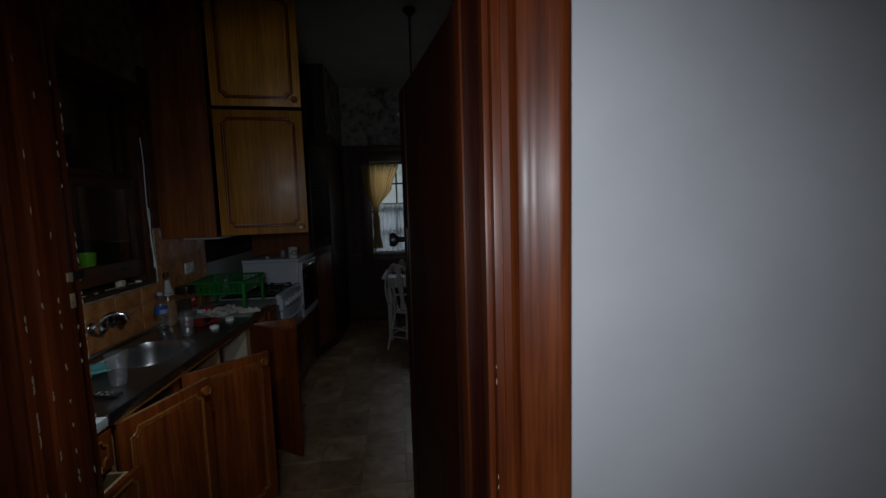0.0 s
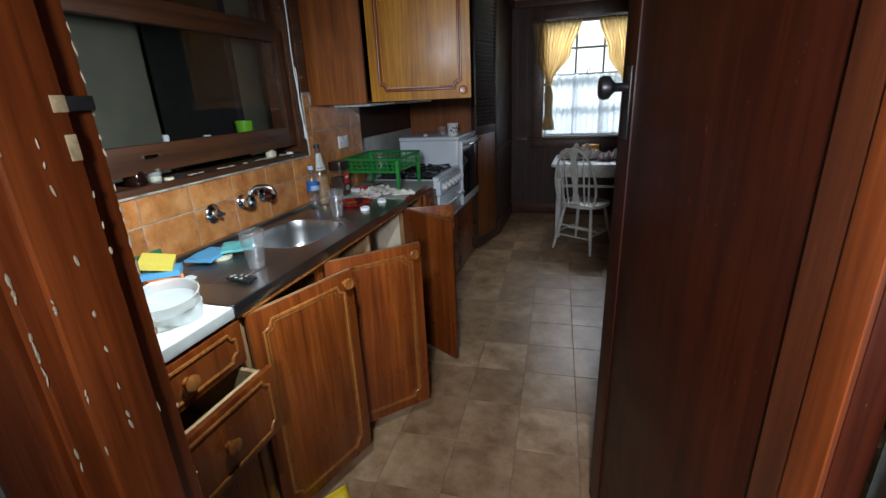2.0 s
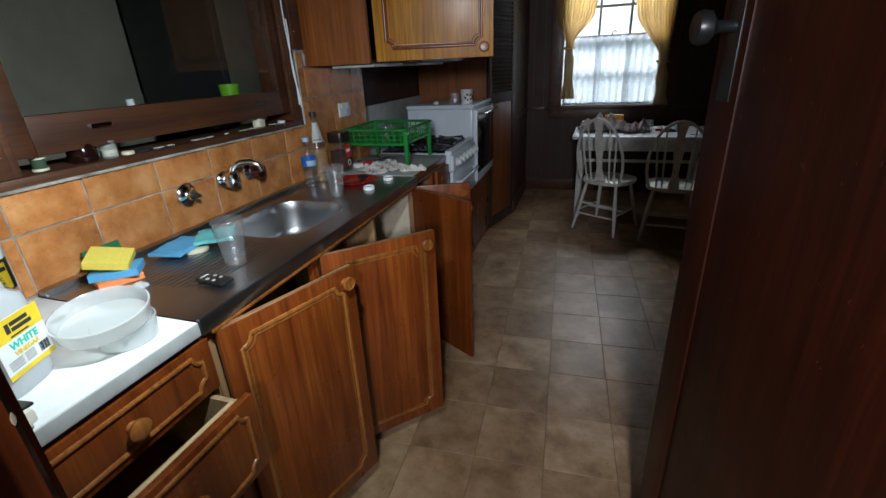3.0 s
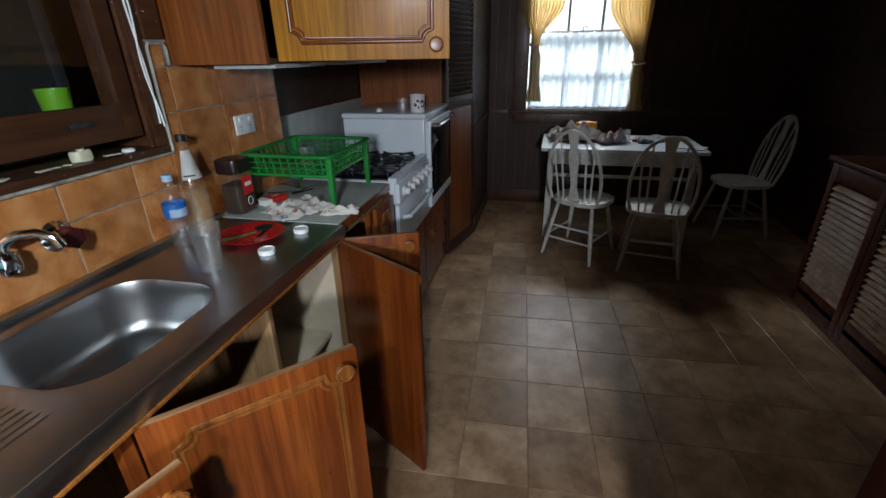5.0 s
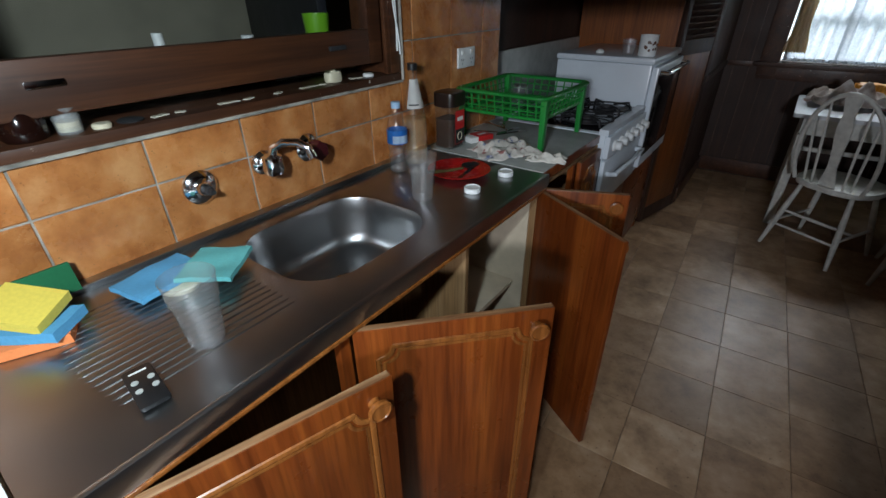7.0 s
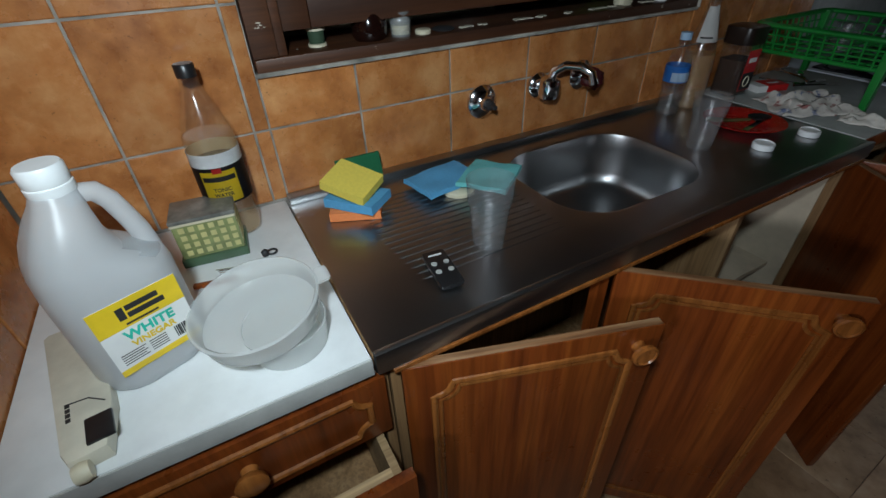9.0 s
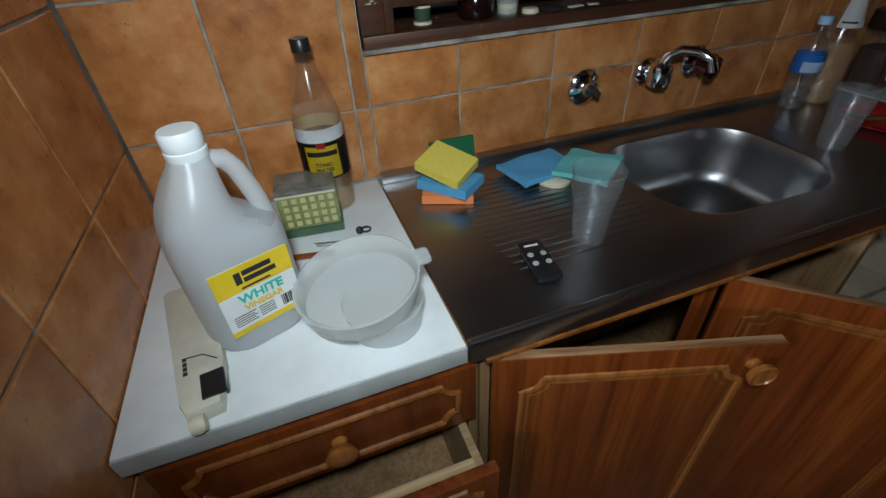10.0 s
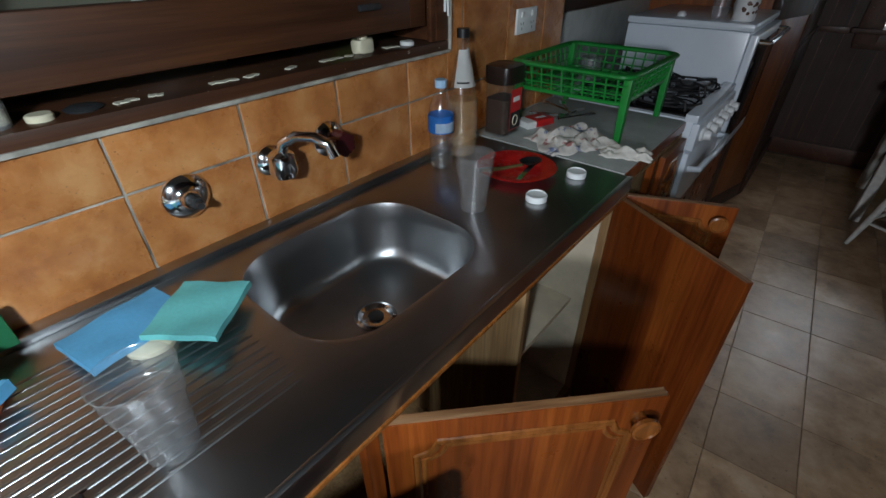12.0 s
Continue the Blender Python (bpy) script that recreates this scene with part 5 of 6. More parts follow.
part("lettering_bars", bm, M_INK, gb)
simple("wooden_stick", (0.226, -0.142, BZ), "short brown wooden stick on the worktop", "stick", [("stick", cube(-0.005, 0.005, -0.035, 0.035, 0, 0.007, 0.002), M_CAB, "")], -12)
simple("paper_clip", (0.196, -0.110, BZ), "large bent wire paper clip", "paper clip", [("wire", tube([(0, -0.03, 0.002), (0, 0.03, 0.002), (0.008, 0.034, 0.002), (0.010, 0.026, 0.002), (0.010, -0.022, 0.002), (0.004, -0.026, 0.002), (0.003, 0.02, 0.002)], 0.0010, 6), M_CHROME, "")], -15)
simple("metal_stub", (0.186, -0.055, BZ), "small dark metal stub with a loop", "hook", [("stub", lathe([(0.006, 0), (0.007, 0.008), (0.003, 0.012)], 12), M_IRON, ""), ("loop", tube([(0.008 * math.cos(a), 0.012 + 0.008 * math.sin(a), 0.004) for a in [k * math.pi / 6 for k in range(12)]], 0.002, 6, closed=True), M_IRON, "")])


# ---- things on the sink top ----
def sponge_mat(name, c):
    m, t, b = tree(name)
    n = noise_tex(t, 160, 3)
    t.links.new(ramp(t, n, [(0.3, tuple(x * 0.9 for x in c)), (0.65, c)]), b.inputs["Base Color"])
    b.inputs["Roughness"].default_value = 0.95
    bump(t, b, n, 0.25, 0.001)
    return m


M_SPO, M_SPB, M_SPY = sponge_mat("orange_sponge", (0.85, 0.25, 0.08)), sponge_mat("blue_sponge", (0.10, 0.36, 0.62)), sponge_mat("yellow_sponge", (0.78, 0.62, 0.10))
M_SPG, M_TEALC = sponge_mat("green_scourer", (0.01, 0.13, 0.05)), sponge_mat("teal_cloth", (0.14, 0.50, 0.50))


def pad(name, at, rz, w, d, h, mat_, label, tilt=0, z_wob=0.0):
    bm = bmesh.new()
    n, mI = 10, 8
    top, bot = [], []
    for i in range(n + 1):
        ra, rb = [], []
        for j in range(mI + 1):
            x, y = (i / n - 0.5) * w, (j / mI - 0.5) * d
            s = z_wob * (math.sin(i * 0.9 + j * 0.4) + 0.6 * math.sin(j * 1.3))
            ra.append(bm.verts.new((x, y, h + s)))
            rb.append(bm.verts.new((x * 1.01, y * 1.01, max(0, s))))
        top.append(ra)
        bot.append(rb)
    for i in range(n):
        for j in range(mI):
            bm.faces.new((top[i][j], top[i + 1][j], top[i + 1][j + 1], top[i][j + 1]))
            bm.faces.new((bot[i][j + 1], bot[i + 1][j + 1], bot[i + 1][j], bot[i][j]))
    for i in range(n):
        for j in (0, mI):
            bm.faces.new((top[i][j], bot[i][j], bot[i + 1][j], top[i + 1][j]))
    for j in range(mI):
        for i in (0, n):
            bm.faces.new((top[i][j], top[i][j + 1], bot[i][j + 1], bot[i][j]))
    th = thing(name, at, label, "sponge" if "sponge" in name or "scour" in name else "cloth", "", rz)
    ob = part("pad", bm, mat_, th)
    if tilt:
        ob.matrix_basis = pose(0, 0, 0, 0, tilt, 0)
    return th


SK = 0.9012
pad("sponge", (0.128, 0.140, SK), 66, 0.100, 0.074, 0.018, M_SPO, "orange sponge cloth at the bottom of a stack")
pad("sponge", (0.126, 0.146, SK + 0.0185), 40, 0.108, 0.080, 0.019, M_SPB, "blue sponge cloth in the middle of a stack", 0, 0.001)
ysp = pad("sponge", (0.118, 0.141, SK + 0.054), 0, 0.096, 0.080, 0.020, M_SPY, "yellow sponge on top of a stack, one corner propped up")
ysp.children[0].matrix_basis = pose(0, 0, 0, 0, 17, 0) @ pose(0, 0, 0, 0, 0, 38)
sc = thing("scourer", (0.040, 0.186, 0.9165), "dark green scourer leaning against the tiles", "scourer")
part("pad", cube(-0.005, 0.005, -0.050, 0.050, 0.0, 0.058, 0.002, pose(0, 0, 0, 0, -12, 0)), M_SPG, sc)
simple("jar_lid", (0.165, 0.360, SK), "pale jar lid under the cloths", "lid", [("lid", lathe([(0.036, 0), (0.037, 0.008), (0.034, 0.010), (0, 0.010)], 32), M_CREAMP, "")])
pad("dish_cloth", (0.125, 0.345, SK + 0.011), 100, 0.145, 0.10, 0.011, M_SPB, "folded blue dish cloth on the draining board", 0, 0.0016)
pad("dish_cloth", (0.180, 0.430, SK + 0.019), 128, 0.125, 0.11, 0.010, M_TEALC, "folded teal dish cloth on the draining board", 0, 0.0018)


def plastic_cup(at, label):
    th = thing("plastic_cup", at, label, "cup", "plastic cups on the sink")
    part("cup", lathe([(0.0, 0.003), (0.026, 0.002), (0.027, 0.0), (0.0285, 0.004), (0.035, 0.080), (0.0365, 0.084), (0.038, 0.092), (0.0385, 0.094), (0.0408, 0.127), (0.0400, 0.127), (0.0375, 0.094), (0.0345, 0.082), (0.028, 0.006), (0.0, 0.005)], 44, caps=False), M_CUP, th)
    part("rim", tube([(0.0412 * math.cos(k * math.pi / 18), 0.0412 * math.sin(k * math.pi / 18), 0.1285) for k in range(36)], 0.0011, 6, closed=True), M_CUP, th, "rolled rim")
    part("grip_ring", tube([(0.0372 * math.cos(k * math.pi / 18), 0.0372 * math.sin(k * math.pi / 18), 0.0875) for k in range(36)], 0.0008, 6, closed=True), M_CUP, th)
    return th


plastic_cup((0.362, 0.306, SK), "clear plastic cup on the draining board")
plastic_cup((0.290, 0.985, SK), "clear plastic cup beside the red plate")
rem = thing("remote_control", (0.392, 0.194, SK + 0.003), "small black remote control with four grey buttons", "remote", rz=-7)
part("body", outline(rounded(0.096, 0.040, 0.004), 0, 0.007, bev=0.0015), M_BLACK, rem)
for x, y in ((-0.012, -0.010), (-0.012, 0.012), (0.010, -0.010), (0.010, 0.012)):
    part("button", lathe([(0.0052, 0.0068), (0.005, 0.0082), (0, 0.0084)], 16, m=pose(x, y, 0)), M_GREYLAM, rem, "grey button")
part("maker_bar", cube(-0.038, -0.034, -0.012, 0.012, 0.0068, 0.0074), M_LAM, rem)

water = thing("water_bottle", (0.085, 1.120, SK), "small clear water bottle with a blue label", "bottle")
prof = [(0.022, 0), (0.030, 0.005), (0.031, 0.02), (0.0285, 0.035), (0.0315, 0.05), (0.029, 0.066), (0.0315, 0.08), (0.0315, 0.14), (0.028, 0.16), (0.018, 0.183), (0.013, 0.192), (0.013, 0.204)]
part("bottle", lathe(prof, 32), M_CLEAR, water)
part("water", lathe([(max(0.002, r - 0.0016), z + 0.0014) for r, z in prof if z < 0.09] + [(0.0, 0.0815)], 28), clear("still_water", (0.97, 0.985, 1.0), 0.03, 0.2, 0.12), water, "clear water")
wl = part("label", band(0.0315, 0.095, 0.138, 0, 360, 32), M_BLUE, water, "blue label")
part("label_mark", band(0.0315, 0.098, 0.122, -75, 30, 16, lift=0.0012), plain("pale_blue", (0.55, 0.70, 0.85), 0.4, bumps=0), wl, "pale emblem")
part("cap", lathe([(0.0145, 0.202), (0.0145, 0.220), (0, 0.221)], 24), plain("pale_blue_cap", (0.30, 0.45, 0.62), 0.4), water, "pale blue cap")
spark = thing("soft_drink_bottle", (0.072, 1.222, SK), "clear glass bottle with a white neck label and black cap", "bottle")
prof = [(0.034, 0), (0.041, 0.006), (0.0425, 0.03), (0.0425, 0.12), (0.040, 0.15), (0.032, 0.19), (0.021, 0.235), (0.0145, 0.27), (0.014, 0.302)]
part("bottle", lathe(prof, 36), M_CLEAR, spark)
part("drink", lathe([(max(0.002, r - 0.0016), z + 0.0014) for r, z in prof if z < 0.16] + [(0.0, 0.1515)], 32), clear("amber_drink", (0.97, 0.84, 0.62), 0.26, 0.15, 0.10, 4.0, (0.92, 0.68, 0.42)), spark, "pale amber drink")
nl = part("neck_label", band(0.0335, 0.185, 0.272, -90, 90, 24, 0.0148), M_PAPERW, spark, "white neck label")
bm = bmesh.new()
for k in range(8):
    bb = band(0.0318 - 0.0028 * k, 0.195 + 0.008 * k, 0.199 + 0.008 * k, -78, -18, 6, 0.0304 - 0.0028 * k, 0.0012)
    tmp = bpy.data.meshes.new("tmp")
    bb.to_mesh(tmp)
    bb.free()
    bm.from_mesh(tmp)
    bpy.data.meshes.remove(tmp)
part("label_print", bm, M_INK, nl)
part("cap", lathe([(0.0155, 0.298), (0.0155, 0.318), (0, 0.319)], 24), M_BLACK, spark, "black cap")
coffee = thing("coffee_jar", (0.062, 1.440, SK + 0.002), "part-used coffee jar with a dark lid and red label", "jar")
part("jar", outline(rounded(0.082, 0.092, 0.018), 0, 0.155, bev=0.004), M_CLEAR, coffee)
part("coffee", outline(rounded(0.076, 0.086, 0.016), 0.004, 0.105), plain("coffee_granules", (0.035, 0.014, 0.006), 0.9, vary=0.4, scale=200), coffee, "dark coffee")
part("lid", outline(rounded(0.090, 0.100, 0.022), 0.150, 0.198, bev=0.005), plain("brown_black_lid", (0.016, 0.009, 0.007), 0.35), coffee, "dark ribbed lid")
cl = part("label", cube(0.0412, 0.0418, -0.022, 0.036, 0.015, 0.135), M_RED, coffee, "red label")
part("label_ring", tube([(0.0424, 0.006 + 0.013 * math.cos(a), 0.042 + 0.015 * math.sin(a)) for a in [k * math.pi / 10 for k in range(20)]], 0.0018, 6, closed=True), M_CREAMP, cl)
part("label_dark", cube(0.0419, 0.0423, -0.021, 0.035, 0.017, 0.068), M_INK, cl)
part("label_bar", cube(0.0419, 0.0424, -0.010, 0.026, 0.098, 0.112), M_PAPERW, cl)

platt = thing("plate", (0.258, 1.215, SK), "red plastic plate holding dirty cutlery", "plate")
part("plate", lathe([(0.0, 0.002), (0.060, 0.0), (0.066, 0.002), (0.100, 0.014), (0.102, 0.016), (0.099, 0.0165), (0.066, 0.006), (0.0, 0.005)], 48, caps=False), plain("red_plastic", (0.50, 0.012, 0.012), 0.25, bumps=0), platt)
sp = thing("spoon", (0.250, 1.205, SK + 0.007), "dark serving spoon lying on the red plate", "spoon", rz=62)
part("handle", tube([(-0.09, 0, 0.012), (-0.03, 0, 0.006), (0.03, 0, 0.006)], [0.007, 0.005, 0.004], 10), plain("olive_handle", (0.10, 0.08, 0.03), 0.4), sp)
bw = lathe([(0.0, 0.0), (0.012, 0.002), (0.020, 0.008), (0.022, 0.012), (0.019, 0.010), (0.010, 0.004), (0.0, 0.003)], 24, caps=False)
bmesh.ops.transform(bw, matrix=pose(0.055, 0, 0.003) @ Matrix.Diagonal((1.4, 1, 1, 1)), verts=bw.verts)
part("bowl", bw, M_BLACK, sp)
fk = thing("knife", (0.285, 1.235, SK + 0.008), "table knife lying on the red plate", "knife", rz=100)
part("blade", outline([(-0.08, -0.006), (0.0, -0.007), (0.07, -0.009), (0.085, 0.0), (0.07, 0.007), (-0.08, 0.006)], 0, 0.002), M_CHROME, fk)
for x, y in ((0.378, 1.108), (0.392, 1.283)):
    simple("screw_lid", (x, y, SK), "white plastic screw lid on the sink top", "lid", [("lid", lathe([(0.024, 0), (0.0245, 0.013), (0.022, 0.015), (0.021, 0.012), (0, 0.011)], 32), M_LAM, "")], 0, "white lids on the sink")

# ---- things on the grey worktop ----
GZ = 0.9025
bx = thing("match_box", (0.110, 1.565, GZ), "flat white box with a red printed top", "box", rz=72)
part("tray", cube(-0.055, 0.055, -0.030, 0.030, 0, 0.020, 0.001), M_PAPERW, bx)
part("printed_top", cube(-0.020, 0.0555, -0.0305, 0.0305, 0.0005, 0.0208, 0.001), M_RED, bx, "red print")
part("print_bar", cube(0.0, 0.04, -0.008, 0.006, 0.0206, 0.0212), M_PAPERW, bx)


def crumple(name, at, rz, w, d, h, mat_, label, seed, category="cloth"):
    """A crumpled sheet that lies on its support."""
    bm = bmesh.new()
    n, k = 26, 20
    rows = []
    for i in range(n + 1):
        line = []
        for j in range(k + 1):
            u, v = i / n - 0.5, j / k - 0.5
            e = 1 - max(abs(u), abs(v)) * 2
            p = Vector((u * 3.6 + seed, v * 3.6, seed))
            z = 0.35 + 0.9 * noise.noise(p * 0.8) ** 2 + abs(noise.noise(p * 1.1)) * 0.7 + 0.18 * noise.noise(p * 2.6)
            rag = 1 + 0.16 * noise.noise(Vector((u * 9, v * 9, seed + 3)))
            line.append(bm.verts.new((u * w * rag, v * d * rag, 0.002 + h * z * min(1, 0.25 + e * 2.2))))
        rows.append(line)
    for a, b in zip(rows, rows[1:]):
        for j in range(k):
            bm.faces.new((a[j], a[j + 1], b[j + 1], b[j]))
    th = thing(name, at, label, category, "", rz)
    ob = part("sheet", bm, mat_, th)
    ob.modifiers.new("thick", "SOLIDIFY").thickness = 0.002
    return th


M_TOWEL = cloth("patterned_tea_towel", [(0.34, (0.12, 0.15, 0.26)), (0.42, (0.58, 0.54, 0.49)), (0.58, (0.64, 0.60, 0.55)), (0.64, (0.32, 0.12, 0.11))], 30)
crumple("tea_towel", (0.285, 1.475, GZ), 58, 0.22, 0.16, 0.046, M_TOWEL, "crumpled white tea towel with a faded print", 2.0, "towel")
crumple("rubber_glove", (0.440, 1.485, GZ), 20, 0.13, 0.08, 0.026, plain("cream_cotton", (0.72, 0.69, 0.62), 0.8, vary=0.1), "crumpled pale cloth glove at the worktop edge", 7.0, "glove")

rack = thing("dish_rack", (0.0, 0.0, GZ), "green plastic dish rack on four legs", "dish rack")
M_RACK = plain("green_plastic", (0.012, 0.22, 0.035), 0.32, vary=0.1)
RX0, RX1, RY0, RY1, RT, RB = 0.042, 0.402, 1.512, 1.915, 0.194, 0.120
bm = bmesh.new()
ring = rounded(RX1 - RX0, RY1 - RY0, 0.03, 5, (RX0 + RX1) / 2, (RY0 + RY1) / 2)
tube([(x, y, RT / 0.6) for x, y in ring], 0.0125, 10, bm, True)
bmesh.ops.transform(bm, matrix=Matrix.Diagonal((1, 1, 0.6, 1)), verts=bm.verts)
part("rim", bm, M_RACK, rack)
ring2 = rounded(RX1 - RX0 - 0.03, RY1 - RY0 - 0.03, 0.03, 5, (RX0 + RX1) / 2, (RY0 + RY1) / 2)
bm = bmesh.new()
tube([(x, y, RB) for x, y in ring2], 0.006, 8, bm, True)
part("floor_rim", bm, M_RACK, rack)


def bar(p, q, r=0.0030, name="bar"):
    return part(name, tube([p, q], r, 6), M_RACK, rack)


for k in range(1, 12):
    y = RY0 + (RY1 - RY0) * k / 12
    for xa, xb in ((RX0, RX0 + 0.015), (RX1, RX1 - 0.015)):
        bar((xa, y, RT), (xb, y, RB))
    if k % 2 == 0:
        bar((RX0 + 0.015, y, RB), (RX1 - 0.015, y, RB))
for k in range(1, 11):
    x = RX0 + (RX1 - RX0) * k / 11
    for ya, yb in ((RY0, RY0 + 0.015), (RY1, RY1 - 0.015)):
        bar((x, ya, RT), (x, yb, RB))
    bar((x, RY0 + 0.015, RB), (x, RY1 - 0.015, RB))
for z in (0.145, 0.168):
    o = (RT - z) / (RT - RB) * 0.015
    bm = bmesh.new()
    tube([(x, y, z) for x, y in rounded(RX1 - RX0 - 2 * o, RY1 - RY0 - 2 * o, 0.03, 5, (RX0 + RX1) / 2, (RY0 + RY1) / 2)], 0.0025, 6, bm, True)
    part("side_hoop", bm, M_RACK, rack)
for x in (RX0 + 0.012, RX1 - 0.012):
    for y in (RY0 + 0.03, RY1 - 0.02):
        bm = bmesh.new()
        box(bm, x - 0.012, x + 0.012, y - 0.014, y + 0.014, 0.0, RT + 0.004, 0.003)
        for v in bm.verts:
            s = 0.72 + 0.28 * min(1, v.co.z / RT)
            v.co.x, v.co.y = x + (v.co.x - x) * s, y + (v.co.y - y) * s
        part("leg", bm, M_RACK, rack)
for k, (x, y, a) in enumerate(((0.10, 1.68, 20), (0.16, 1.72, 80), (0.12, 1.76, 130), (0.20, 1.68, 60), (0.09, 1.73, 160))):
    th = thing("loose_cutlery", (x, y, GZ + 0.004 * k), "dull metal cutlery lying under the dish rack", "cutlery", "cutlery under the rack", a)
    part("handle", tube([(-0.07, 0, 0.004), (0.03, 0, 0.005)], [0.004, 0.003], 8), M_CHROME, th)
    part("head", outline(rounded(0.045, 0.022, 0.01, 4, 0.05, 0), 0.003, 0.006), M_CHROME, th)
simple("drinking_glass", (0.20, 1.72, GZ + 0.124), "upturned drinking glass in the dish rack", "glass", [("glass", lathe([(0.036, 0), (0.030, 0.07), (0.0, 0.072), (0.0, 0.069), (0.028, 0.068), (0.034, 0.0)], 28, caps=False), M_CUP, "")])

mug = thing("mug", (0.452, 2.545, 1.1355), "white mug with a brown floral print on the stove", "mug")
part("cup", lathe([(0.0, 0.003), (0.036, 0.0), (0.040, 0.003), (0.041, 0.090), (0.042, 0.093), (0.039, 0.093), (0.037, 0.006), (0.0, 0.006)], 36, caps=False), M_LAM, mug)
part("handle", tube([(-0.030, 0.028, 0.075), (-0.045, 0.045, 0.075), (-0.052, 0.052, 0.05), (-0.045, 0.045, 0.025), (-0.030, 0.028, 0.022)], 0.005, 8), M_LAM, mug)
bm = bmesh.new()
for k in range(14):
    a = radians(-95 + 9 * k + 14 * math.sin(k * 2.1))
    lathe([(0.0062 + 0.002 * math.sin(k), 0), (0.0, 0.0008)], 8, bm, pose(0.0412 * math.cos(a), 0.0412 * math.sin(a), 0.045 + 0.018 * math.sin(k * 1.7), 0, 90, math.degrees(a)))
part("print", bm, plain("brown_print", (0.10, 0.035, 0.015), 0.4), mug, "brown floral print")
simple("glass_tumbler", (0.36, 2.56, 1.1355), "clear glass tumbler on the stove", "glass", [("glass", lathe([(0.0, 0.004), (0.028, 0.0), (0.033, 0.07), (0.031, 0.07), (0.026, 0.006), (0.0, 0.006)], 28, caps=False), M_CUP, "")])
simple("white_dial", (0.22, 2.56, 1.1355), "loose white knob on the stove top", "knob", [("knob", lathe([(0.018, 0), (0.018, 0.010), (0.010, 0.018), (0, 0.018)], 20), M_LAM, "")])


# ---- dining table and chairs ----
table = thing("dining_table", (1.745, 3.945, 0), "white painted table strewn with rubbish", "table", rz=-1)
part("tabletop", outline(rounded(1.20, 0.70, 0.02), 0.726, 0.75, bev=0.003), plain("white_table_paint", (0.66, 0.69, 0.72), 0.3, vary=0.1, scale=9), table)
for a, b, c, d in ((-0.52, 0.52, -0.30, -0.28), (-0.52, 0.52, 0.28, 0.30), (-0.54, -0.52, -0.28, 0.28), (0.52, 0.54, -0.28, 0.28)):
    part("apron", cube(a, b, c, d, 0.62, 0.725, 0.002), M_CHAIR, table)
for x in (-0.52, 0.52):
    for y in (-0.29, 0.29):
        part("leg", outline(rounded(0.05, 0.05, 0.006, 3, x, y), 0, 0.618), M_CHAIR, table)
part("stretcher", cube(-0.50, 0.50, -0.300, -0.28, 0.52, 0.545, 0.003), M_CHAIR, table)


